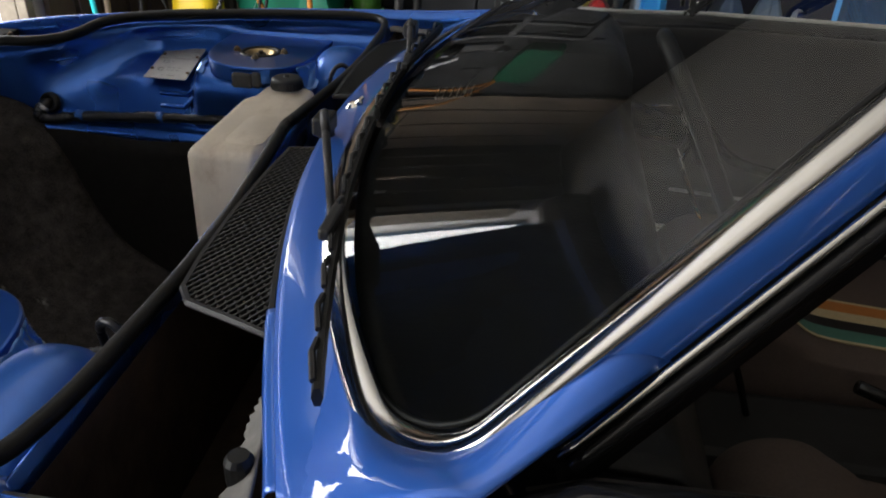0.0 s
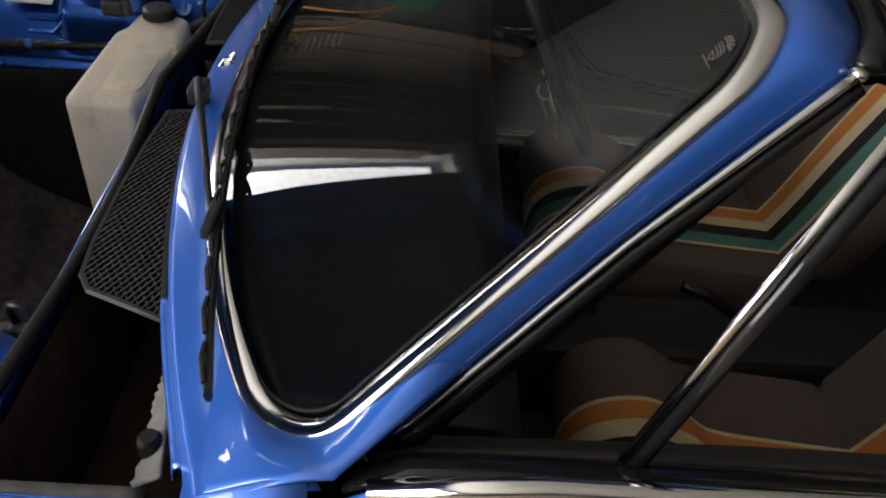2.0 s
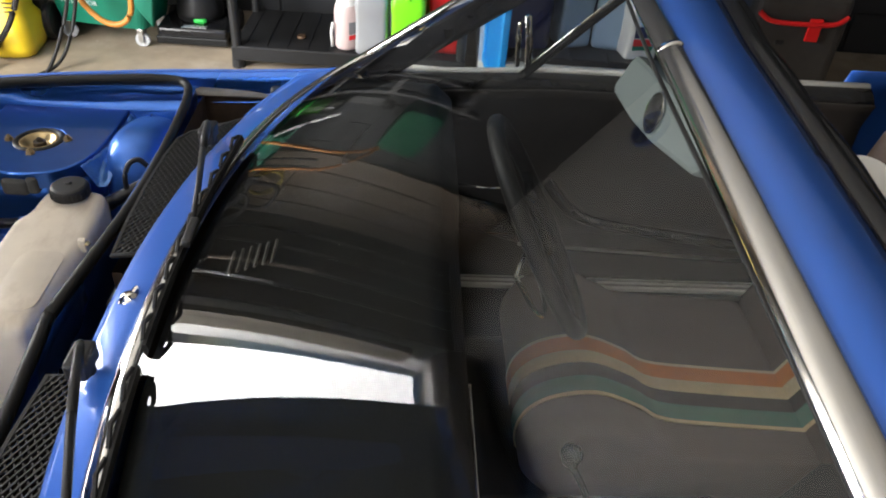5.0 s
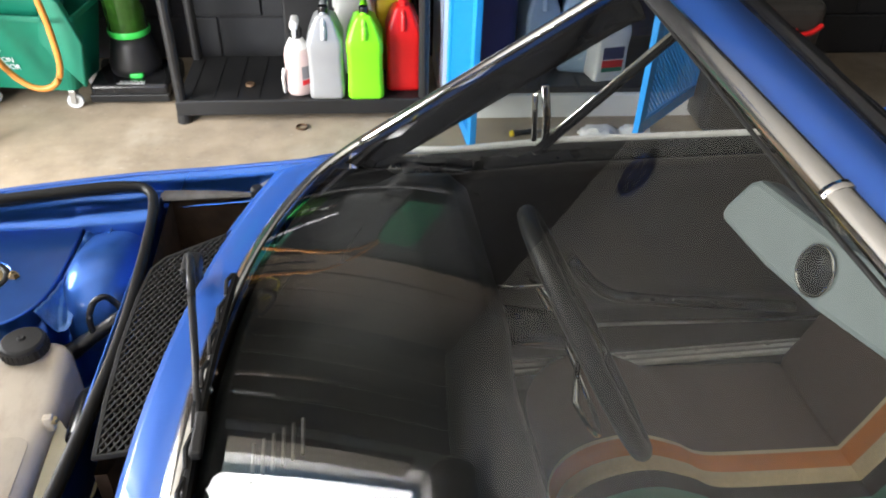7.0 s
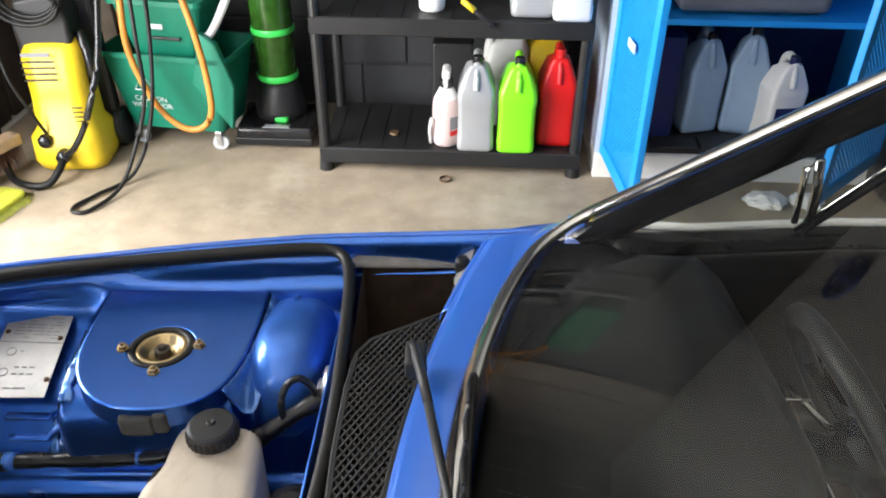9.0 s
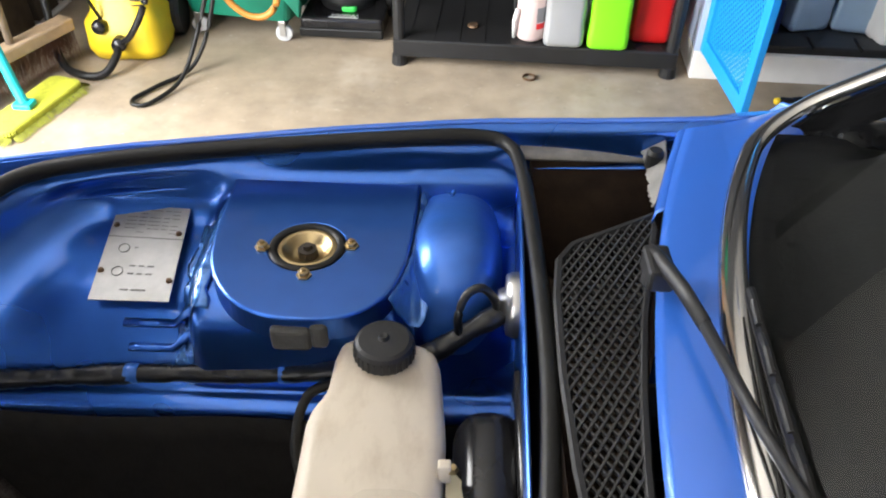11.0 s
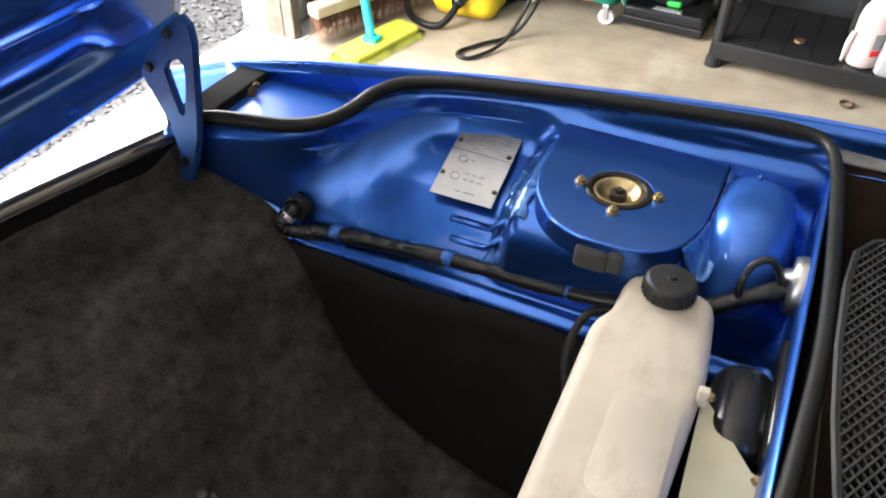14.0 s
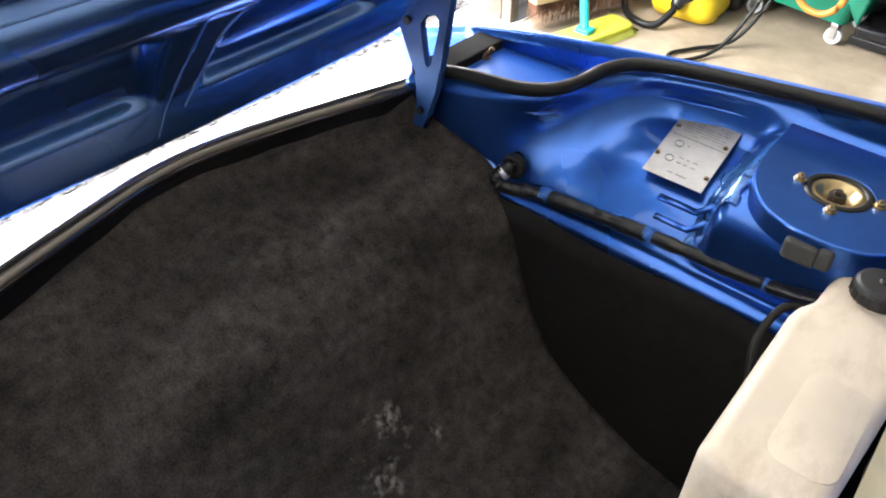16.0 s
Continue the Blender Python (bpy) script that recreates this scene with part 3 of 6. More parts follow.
screen = part("windscreen", grid(screen_fn, 70, 36, 0.0), glass, car, "clear curved windscreen", smooth=True)
screen.visible_shadow = False
N = 96
loop = [screen_fn(i / N, 0) for i in range(N)] + [screen_fn(1, j / N) for j in range(N)] + [screen_fn(1 - i / N, 1) for i in range(N)] + [screen_fn(0, 1 - j / N) for j in range(N)]
part("windscreen_trim", tube(loop, 0.0128, 12, True, 0.45, (-0.5, 0, 0.85)), chrome, car, "bright chrome windscreen surround", smooth=True)
inner = [p + (screen_fn(0.5, 0.5) - p).normalized() * 0.018 + Vector((-0.001, 0, 0.0)) for p in loop]
part("screen_rubber", tube(inner, 0.0022, 8, True), rubber, car, smooth=True)
part("trim_joint", tube([screen_fn(0.5 + 0.004 * k, 1) + Vector((0.001, 0, 0.001)) for k in (-1, 0, 1)], 0.0131, 12, flat=0.47, up=(-0.5, 0, 0.85)), chrome, car, smooth=True)
# maker's mark etched in the glass: bars only
rnd = random.Random(31)
strokes = []
for row, (db, start, length, dashes) in enumerate(((-0.002, 0.004, 0.020, 3), (0.005, 0.000, 0.027, 4), (0.012, 0.006, 0.022, 3), (0.024, 0.002, 0.024, 6), (0.033, 0.002, 0.024, 6), (0.042, 0.002, 0.023, 5), (0.078, 0.000, 0.026, 7))):
    for j in range(dashes):
        a0 = start + length * (j + 0.1 * rnd.random()) / dashes
        a1 = start + length * (j + 0.72 + 0.16 * rnd.random()) / dashes
        ends = [screen_fn(0.030 + 0.7 * a, 0.945 - 0.58 * db) + Vector((-0.002, 0, 0.003)) for a in (a0, a1)]
        strokes.append(tube(ends, 0.0010 if row < 3 else 0.0007, 6, flat=0.3))
tri = [screen_fn(0.030 + 0.7 * a, 0.945 - 0.58 * db) + Vector((-0.002, 0, 0.003)) for a, db in ((0.005, 0.052), (0.021, 0.052), (0.013, 0.070))]
strokes += [tube([tri[k], tri[(k + 1) % 3]], 0.0004, 6) for k in range(3)]
part("glass_mark", join(*strokes), grey_paint, screen, "small etched maker's mark")

# windscreen frame: pillars and header in one strip
def strip_point(k):
    """Edge of the glass and the width of the painted frame beside it, up one pillar, across and down the other."""
    if k < 1:
        b, c = 0.12 + 0.88 * k, 0.5 * smoothstep(0.79, 1.0, k)
        i, side = screen_fn(0, b), -1
    elif k < 2:
        a = k - 1
        c = 1 - 0.5 * (1 - smoothstep(0.0, 0.09, a)) - 0.3 * smoothstep(0.97, 1.0, a)
        i, side = screen_fn(a, 1), -1 if a < 0.5 else 1
    else:
        b, c = 0.12 + 0.88 * (3 - k), 0.7 * smoothstep(0.95, 1.0, 3 - k)
        i, side = screen_fn(1, b), 1
    bulge = 4 * c * (1 - c)
    near = 1.0 if side < 0 else 0.6
    post = Vector((0.040, 0.002 * side, -0.002)) * near
    bar = Vector((0.079 + (0.065 if i.y > 0 else 0.010) * i.y, 0.0, -0.003))
    o = post.lerp(bar, c) + Vector((-0.006 if side < 0 else -0.014, (0.019 if side < 0 else 0.012) * side, 0)) * bulge
    if 0.55 < k < 1:
        # the near pillar's outer edge runs straight up to the corner
        foot, corner = screen_fn(0, 0.12 + 0.88 * 0.55) + post, screen_fn(0, 1) + Vector((0.0506, -0.020, -0.0025))
        o = foot.lerp(corner, (k - 0.55) / 0.45) - i
    return i, o, side, c


def frame_fn(a, b):
    i, o, side, c = strip_point(3 * a)
    lift = Vector((-0.35, 0.45 * side, 0.6)).lerp(Vector((-0.1, 0, 1)), c)
    return i + Vector((0.004, 0, 0.002)) + o * b + lift * 0.012 * math.sin(math.pi * b)


def foot_fn(a, b, side):
    if a < 0.5:
        i = screen_fn(0.5 + side * (0.5 - 0.16 * (1 - 2 * a)), 0.0)
    else:
        i = screen_fn(0.5 + side * 0.5, 0.30 * (2 * a - 1))
    edge = 0.244
    if a < 0.6:
        u = 0.12 + (edge - 0.12) * a / 0.6
        o = Vector((u, side * (wing_v(u, side) + 0.002), fender_w(u) + near_lift(u, side) + 0.001))
    else:
        w0 = Vector((edge, side * (wing_v(edge, side) + 0.002), fender_w(edge) + near_lift(edge, side) + 0.001))
        e, off, sd, c = strip_point(0.205 if side < 0 else 2.795)
        o = w0.lerp(e + off + Vector((0.004, 0, 0.0)), (a - 0.6) / 0.4)
    p = i.lerp(o, b) + Vector((-0.2, 0.5 * side, 0.7)) * 0.010 * math.sin(math.pi * b) * smoothstep(0.0, 0.4, a)
    u0, u1 = cowl_span(p.y)
    low = cowl_w(p.x, p.y, min(max((p.x - u0) / max(u1 - u0, 0.01), 0.0), 1.0)) - 0.0015
    k = smoothstep(0.0, 0.55, a)
    return Vector((p.x, p.y, low * (1 - k) + p.z * k))


for side in (-1, 1):
    part("pillar_foot", grid(lambda a, b, side=side: foot_fn(a, b, side), 30, 8, 0.003), paint, car, smooth=True)
frame_part = part("windscreen_frame", grid(frame_fn, 132, 8, 0.006), paint, car, "blue windscreen frame and header rail", smooth=True)
for lo, hi in ((0.0, 0.3335), (0.675, 1.0)):
    side = -1 if lo < 0.5 else 1
    rail = [frame_fn(lo + (hi - lo) * k / 24, 1) + Vector((0.003, 0.003 * side, -0.002)) for k in range(25)]
    part("drip_rail", tube(rail, (lambda q: 0.0034 + 0.0020 * smoothstep(0.5, 1.0, q)) if side < 0 else 0.0036, 8, flat=0.8), chrome, frame_part, smooth=True)
    part("pillar_rubber", tube([p + Vector((0.009, -0.002 * side, -0.008)) for p in rail], 0.0062, 8), gloss_black, frame_part, smooth=True)

    def lining_fn(a, b, side=side):
        i = screen_fn(1 if side > 0 else 0, 0.01 + 0.98 * a)
        return (i.x + 0.010 + 0.034 * b, i.y + side * 0.008 * b, i.z - 0.012 - 0.036 * b + 0.01 * math.sin(math.pi * b))
    part("pillar_lining", grid(lining_fn, 20, 6, 0.004), gloss_black, frame_part, "black inner pillar lining", smooth=True)
part("rail_cap", tube([frame_fn(0.3315, 1) + Vector((0.004, -0.004, 0.001)), frame_fn(0.3345, 1) + Vector((0.006, -0.004, 0.001))], 0.0075, 10, flat=0.7), chrome, frame_part, "bright end cap of the drip rail", smooth=True)
header_seal = part("header_seal", tube([frame_fn(0.336 + 0.325 * i / 60, 1) + Vector((0.011, 0, -0.004)) for i in range(61)], 0.0115, 10, flat=0.9), gloss_black, car, "black rubber roof seal", smooth=True)
part("seal_lip", tube([frame_fn(0.339 + 0.319 * i / 60, 1) + Vector((0.026 + 0.0015 * math.sin(i * 0.7), 0, -0.010)) for i in range(61)], 0.0095, 10, flat=0.9), gloss_black, header_seal, smooth=True)
part("header_lining", grid(lambda a, b: (lambda p: Vector((p.x + 0.012 + 0.024 * b, p.y, p.z - 0.02 - 0.012 * b)))(frame_fn(0.36 + 0.28 * a, 0.7)), 20, 4, 0.01), vinyl, car, smooth=True)
part("sun_visor", prism(rounded(0.056, 0.135, 0.018, 5, 0.714, -0.216), 1.157, 1.165, "z", 0.003), white_pl, car, "cream sun visor")

# inside mirror
mirror = part("rear_view_mirror", prism([(0.150, -0.030), (0.154, -0.018), (0.130, 0.022), (0.118, 0.030), (-0.10, 0.032), (-0.150, 0.026), (-0.158, 0.010), (-0.150, -0.012), (-0.135, -0.022), (-0.02, -0.034), (0.06, -0.036)], -0.016, 0.016, "x", 0.007), mirror_mat, car, "grey backed interior mirror", smooth=False)
mirror.matrix_local = pose(0.586, -0.040, 1.146, -7, 14, 0) @ Matrix.Diagonal((0.9, 0.9, 0.9, 1))
part("mirror_cup", lathe([(0.0, 0.010), (0.010, 0.009), (0.020, 0.004), (0.022, 0.0)], 20, pose(-0.016, -0.005, -0.004, 0, -90, 0)), gloss_black, mirror, smooth=True)
part("cup_ring", tube([(-0.018, -0.005 + 0.022 * math.cos(k * math.pi / 10), -0.004 + 0.022 * math.sin(k * math.pi / 10)) for k in range(20)], 0.002, 6, True), chrome, mirror, smooth=True)
part("mirror_arm", tube(spline([(0.0, 0.0, 0.03), (0.0, 0.02, 0.045), (0.03, 0.06, 0.07)], 6), 0.007, 8), chrome, mirror, smooth=True)

# ---- front bay ----
import functools

SEAL = [(-1.005, 0.432, 0.752), (-0.985, 0.442, 0.757), (-0.915, 0.46, 0.765), (-0.83, 0.476, 0.768), (-0.78, 0.50, 0.773), (-0.755, 0.545, 0.778), (-0.74, 0.60, 0.785), (-0.70, 0.642, 0.79), (-0.6, 0.662, 0.80), (-0.45, 0.682, 0.808), (-0.24, 0.704, 0.815), (-0.145, 0.712, 0.815), (-0.110, 0.694, 0.813), (-0.097, 0.64, 0.811), (-0.092, 0.56, 0.81), (-0.088, 0.4, 0.81), (-0.092, 0.25, 0.812), (-0.115, 0.0, 0.815)]
for bm in both(tube(spline(SEAL, 6), lambda t: 0.0112 - 0.0026 * smoothstep(0.60, 0.70, t), 10)):
    part("bonnet_seal", bm, rubber, car, "thick black rubber bonnet seal", smooth=True)


def seal_v(u):
    return lin(u, (-1.1, 0.40), (-0.99, 0.44), (-0.83, 0.476), (-0.78, 0.50), (-0.755, 0.56), (-0.74, 0.60), (-0.70, 0.642), (-0.6, 0.662), (-0.45, 0.682), (-0.24, 0.704), (-0.09, 0.708))


@functools.lru_cache(maxsize=None)
def seal_means(u):
    return sum(seal_v(u + 0.02 * k) for k in range(-5, 6)) / 11, sum(seal_v(u + 0.006 * k) for k in range(-4, 5)) / 9


def inner_fn(a, b):
    u = -1.02 + 0.925 * a
    sv = seal_v(u)
    sw = lin(u, (-1.08, 0.735), (-0.9, 0.752), (-0.7, 0.776), (-0.45, 0.793), (-0.09, 0.80))
    tw = smoothstep(-0.50, -0.462, u) * (1 - 0.75 * smoothstep(-0.24, -0.222, u)) * (1 - smoothstep(-0.225, -0.2, u))
    dome = 0.5 * smoothstep(-0.236, -0.205, u) * (1 - smoothstep(-0.150, -0.100, u))
    t = max(tw, dome)
    lg = smoothstep(-0.875, -0.845, u)
    ss, sm = seal_means(u)
    op = smoothstep(0.44, 0.66, ss)
    c0, c1 = Vector((sm, sw - 0.016)), Vector((0.454 + 0.195 * op, 0.69 + 0.012 * op))
    c2, c3 = Vector((0.457 + 0.045 * op, 0.655 + 0.043 * op)), Vector((0.462, 0.606))
    wall = [c0 * (1 - q) ** 3 + c1 * 3 * q * (1 - q) ** 2 + c2 * 3 * q * q * (1 - q) + c3 * q ** 3 for q in (0, 0.17, 0.36, 0.54, 0.70, 0.86, 1)]
    rear = [Vector(p) for p in ((sv + 0.004, sw - 0.012), (0.675, sw - 0.024), (0.659, 0.714 + 0.035 * t), (0.60, 0.698 + 0.05 * t), (0.545 - 0.05 * t, 0.687 + 0.055 * t), (0.505 - 0.05 * t, 0.662 + 0.045 * t), (0.478 - 0.02 * t, 0.628 + 0.012 * t))]
    g = smoothstep(-0.74, -0.63, u)
    pts = [(sv + 0.014, sw)] + [p.lerp(r, g) for p, r in zip(wall, rear)] + [
        (0.462, 0.606 - 0.004 * (1 - g)), (0.455 - 0.006 * lg, 0.594 + 0.006 * lg), (0.453 - 0.013 * lg, 0.584 + 0.010 * lg), (0.452 - 0.016 * lg, 0.575 + 0.009 * lg), (0.450 - 0.012 * lg, 0.560),
    ]
    k = b * (len(pts) - 1)
    i = min(int(k), len(pts) - 2)
    p0, p1, p2, p3 = (Vector(pts[max(0, min(len(pts) - 1, j))]) for j in (i - 1, i, i + 1, i + 2))
    s = k - i
    q = 0.5 * (2 * p1 + (p2 - p0) * s + (2 * p0 - 5 * p1 + 4 * p2 - p3) * s * s + (3 * p1 - p0 - 3 * p2 + p3) * s ** 3)
    return (u, q.x, q.y)


def wing_w(u, v):
    """Height of the inner wing's surface at a place."""
    best = min((abs(inner_fn((u + 1.02) / 0.925, b / 240)[1] - v), b) for b in range(50, 190))
    return inner_fn((u + 1.02) / 0.925, best[1] / 240)[2]


wings = [part("inner_wing", bm, paint_in, car, smooth=True) for bm in both(grid(inner_fn, 150, 48, 0.002))]
for bm in both(grid(lambda a, b: (-0.85 + 0.75 * a, 0.4335 - 0.032 * b, 0.584 - 0.43 * b + 0.004 * math.sin(14 * a)), 24, 10, 0.003)):
    part("side_liner", bm, liner, car, "black side liner", smooth=True)
# gutter between wing top and seal, and the wing's rolled top edge
def gutter_fn(a, b, sgn):
    u = -1.06 + 1.25 * a
    v, w = wing_v(u, sgn), fender_w(u) + (near_lift(u, sgn) if sgn > 0 else 0.0)
    inner = min(v - 0.03, seal_v(u) + 0.01 if u > -0.7 else lin(u, (-0.78, 0.63), (-0.70, 0.652)))
    return (u, sgn * lin(b, (0, v + 0.004), (0.25, v - 0.008), (0.4, v - 0.012), (0.65, v - 0.014), (1, inner)), lin(b, (0, w - 0.004), (0.25, w + 0.003), (0.4, w - 0.001), (0.65, w - 0.055), (1, w - 0.06)))


for sgn in (1, -1):
    part("wing_flange", grid(lambda a, b, sgn=sgn: gutter_fn(a, 0.4 * b, sgn), 66, 6, 0.002), paint, car, smooth=True)
    part("wing_gutter", grid(lambda a, b, sgn=sgn: gutter_fn(a, 0.4 + 0.6 * b, sgn), 66, 6, 0.002), paint_in, car, smooth=True)
# flat panel ahead of the seal's bend
for bm in both(grid(lambda a, b: (-1.02 + 0.25 * a, lin(b, (0, seal_v(-1.02 + 0.25 * a) + 0.005), (1, 0.66)), 0.728 - 0.004 * a), 14, 8, 0.003)):
    part("headlamp_panel", bm, paint, car, smooth=True)
# matt black block added in place of the shaded hole beside the panel
for bm in both(box(-1.005, 0.55, 0.716, 0.055, 0.19, 0.055, 0.003)):
    part("dark_recess_block", bm, liner, car)
for bm in both(join(tube([(-0.983, 0.586, 0.730), (-0.972, 0.596, 0.737), (-0.966, 0.599, 0.746)], 0.005, 8), lathe([(0, 0.010), (0.009, 0.008), (0.010, -0.012)], 10, Matrix.Translation((-0.976, 0.591, 0.722))))):
    part("adjuster", bm, rust_steel, car)


def mean_lin(x, r, *pts):
    """A broken line with its corners rounded."""
    return sum(lin(x + r * k / 4, *pts) for k in range(-4, 5)) / 9


def carpet_fn(a, b):
    u = mean_lin(a, 0.06, (-0.1, -1.20), (0, -1.135), (0.22, -0.98), (0.36, -0.86), (0.45, -0.825), (0.6, -0.74), (0.75, -0.55), (1, -0.13), (1.1, -0.05))
    w = mean_lin(a, 0.06, (-0.1, 0.70), (0, 0.675), (0.06, 0.655), (0.22, 0.618), (0.36, 0.585), (0.45, 0.52), (0.6, 0.34), (0.75, 0.22), (1, 0.16), (1.1, 0.14))
    s = 2 * b - 1
    v = s * mean_lin(a, 0.05, (-0.1, 0.462), (0.3, 0.462), (0.38, 0.452), (0.44, 0.425), (0.6, 0.41), (1.1, 0.40))
    u = u - 0.01 + 0.03 * s * s
    lo = lin(abs(v), (0, -1.127), (0.1, -1.117), (0.225, -1.088), (0.44, -1.025)) + 0.04 * a
    u = 0.5 * (u + lo + math.sqrt((u - lo) ** 2 + 0.0004))
    u += 0.03 * smoothstep(0.8, 1.0, abs(s)) * smoothstep(0.2, 0.5, a)
    return (u, v, w + 0.006 * noise.noise((u * 7, v * 7, 0)) + 0.004 * noise.noise((u * 22, v * 13, 3)) + 0.028 * smoothstep(0.84, 1.0, abs(s)) * (1 - smoothstep(0.32, 0.46, a)))


part("carpet", grid(carpet_fn, 90, 70, 0.006), felt, car, "dark felt carpet lining the load bay", smooth=True)
part("bulkhead", grid(lambda a, b: (-0.098 + 0.01 * b - 0.02 * (1 - abs(2 * a - 1)), -0.70 + 1.4 * a, 0.80 - 0.66 * b), 20, 8, 0.003), paint_in, car, smooth=True)
HALF = [(-1.012, 0.50, 0.712), (-1.03, 0.44, 0.711), (-1.093, 0.225, 0.708), (-1.122, 0.10, 0.706)]
rim = spline([(-1.005, -0.50, 0.712), (-1.018, -0.44, 0.711), (-1.072, -0.235, 0.708), (-1.106, -0.10, 0.706)] + [(-1.126, 0.0, 0.705)] + [(u, v, w) for u, v, w in HALF[::-1]], 8)
part("slam_panel", tube(rim, 0.0165, 14, flat=0.55, up=(0.4, 0, 0.9)), bronze_black, car, "dark front slam panel edge", smooth=True)
part("slam_lining", grid(lambda a, b: (lambda p: (p.x + 0.008 - 0.014 * b, p.y, p.z - 0.008 - 0.06 * b))(rim[min(int(a * (len(rim) - 1)), len(rim) - 1)]), len(rim) - 1, 6, 0.003), liner, car, smooth=True)
for v in (-0.30, -0.09, 0.14, 0.33):
    part("carpet_loop", box(-1.10 - 0.03 * (1 - abs(v) / 0.4), v, 0.665, 0.012, 0.022, 0.004, 0.001, 1), alu, car)
# unseen nose slope, carried forward to block light bouncing off the floor
part("nose_panel", grid(lambda a, b: (lin(b, (0, -1.01), (0.15, -1.025), (0.3, -1.06), (0.85, -1.42), (1, -1.44)) - 0.12 * (1 - abs(2 * a - 1) ** 1.3), -0.66 + 1.32 * a, lin(b, (0, 0.70), (0.15, 0.675), (0.3, 0.61), (0.85, 0.33), (1, 0.2))), 24, 20, 0.003), paint, car, smooth=True)

# strut towers
DOUT = [(-0.462, 0.686), (-0.458, 0.56), (-0.448, 0.50), (-0.42, 0.452), (-0.38, 0.425), (-0.333, 0.418), (-0.29, 0.424), (-0.256, 0.448), (-0.236, 0.49), (-0.226, 0.56), (-0.222, 0.70)]
DSM = spline([(u, v, 0) for u, v in DOUT], 5)
for sgn in (1, -1):
    tp = bmesh.new()
    rims = []
    for pts in ([(p.x, sgn * p.y) for p in DSM], [(-0.346 + 0.0435 * math.cos(k * math.pi / 18), sgn * 0.539 + 0.0435 * math.sin(k * math.pi / 18)) for k in range(36)]):
        vs = [tp.verts.new((x, y, 0.766)) for x, y in pts]
        rims.append([tp.edges.new((vs[k], vs[(k + 1) % len(vs)])) for k in range(len(vs))])
    bmesh.ops.triangle_fill(tp, use_beauty=True, use_dissolve=False, edges=rims[0] + rims[1])
    ex = bmesh.ops.extrude_face_region(tp, geom=tp.faces[:])
    bmesh.ops.translate(tp, vec=(0, 0, -0.031), verts=[q for q in ex["geom"] if isinstance(q, bmesh.types.BMVert)])
    bmesh.ops.recalc_face_normals(tp, faces=tp.faces[:])
    bmesh.ops.bevel(tp, geom=[e for e in tp.edges if len(e.link_faces) == 2 and e.calc_face_angle(0) > 0.8 and min(q.co.z for q in e.verts) > 0.765], offset=0.003, segments=2, affect="EDGES", profile=0.5)
    plate = part("tower_plate", tp, paint_in, car)
    m = Matrix.Translation((-0.346, sgn * 0.539, 0.766))
    part("mount_ring", lathe([(0.033, -0.010), (0.034, -0.001), (0.037, 0.002), (0.042, 0.0015), (0.0445, 0.0), (0.0445, -0.004)], 36, m), rubber, plate, smooth=True)
    part("mount_dish", lathe([(0.0345, -0.002), (0.031, -0.0005), (0.027, -0.002), (0.021, -0.0105), (0.017, -0.013), (0.0, -0.013)], 36, m), brass, plate, smooth=True)
    part("top_nut", lathe([(0, 0.002), (0.005, 0.002), (0.006, -0.003), (0.0115, -0.0035), (0.0125, -0.013)], 8, m), dark_steel, plate)
    for u, v in ((-0.397, 0.534), (-0.295, 0.541), (-0.341, 0.487)):
        nut = lathe([(0, 0.009), (0.003, 0.009), (0.003, 0.006), (0.0062, 0.0055), (0.0062, 0.001), (0.0088, 0.0008), (0.0088, -0.002)], 6, Matrix.Translation((u, sgn * v, 0.767)))
        part("stud_nut", nut, brass, plate)
    part("tape_patch", box(-0.345, sgn * 0.421, 0.739, 0.044, 0.020, 0.032, 0.007, 3), tape_mat, plate, "grey cloth tape patch")
    part("tape_patch", box(-0.316, sgn * 0.424, 0.742, 0.020, 0.022, 0.034, 0.007, 3), tape_mat, plate, "grey cloth tape patch")
    for k in range(2):
        v = 0.508 - 0.019 * k
        part("pressed_rib", tube([(u, sgn * v, wing_w(u, v) + 0.0008) for u in (-0.572 + 0.008 * k, -0.55, -0.53, -0.51, -0.488)], 0.0068, 10, flat=0.65), paint_in, wings[0 if sgn > 0 else 1], smooth=True)

    # crinkled sealer along both sides of the tower
    def bead_front(a, b, sgn=sgn):
        v = 0.645 - 0.178 * a
        wide = 0.054 + 0.010 * noise.noise((9 * a, -0.478, 0)) + 0.005 * noise.noise((31 * a, -0.478, 2))
        u = -0.478 + wide * (b - 0.5)
        n3 = noise.noise((u * 200, v * 34, sgn)) + 0.5 * noise.noise((u * 90, v * 120, 3))
        return (u, sgn * v, wing_w(u, v) + 0.0035 + 0.0024 * n3 + 0.003 * math.sin(math.pi * b))

    def bead_rear(a, b, sgn=sgn):
        v = 0.682 - 0.222 * a
        u = lin(v, (0.44, -0.256), (0.49, -0.237), (0.56, -0.226), (0.70, -0.221)) + 0.003 + (0.040 + 0.010 * noise.noise((9 * a, 4, 0)) - 0.008 * smoothstep(0.6, 1.0, a)) * b
        n3 = noise.noise((u * 190, v * 34, sgn)) + 0.5 * noise.noise((u * 90, v * 120, 3))
        return (u, sgn * v, 0.760 + 0.002 * b - 0.012 * math.sin(math.pi * b) - 0.045 * smoothstep(0.66, 1.0, a) * b + 0.0042 * n3)
    for fn, na in ((bead_front, 46), (bead_rear, 60)):
        part("seam_sealer", grid(fn, na, 14, 0.001), sealer, wings[0 if sgn > 0 else 1], "crinkled clear seam sealer", smooth=True)

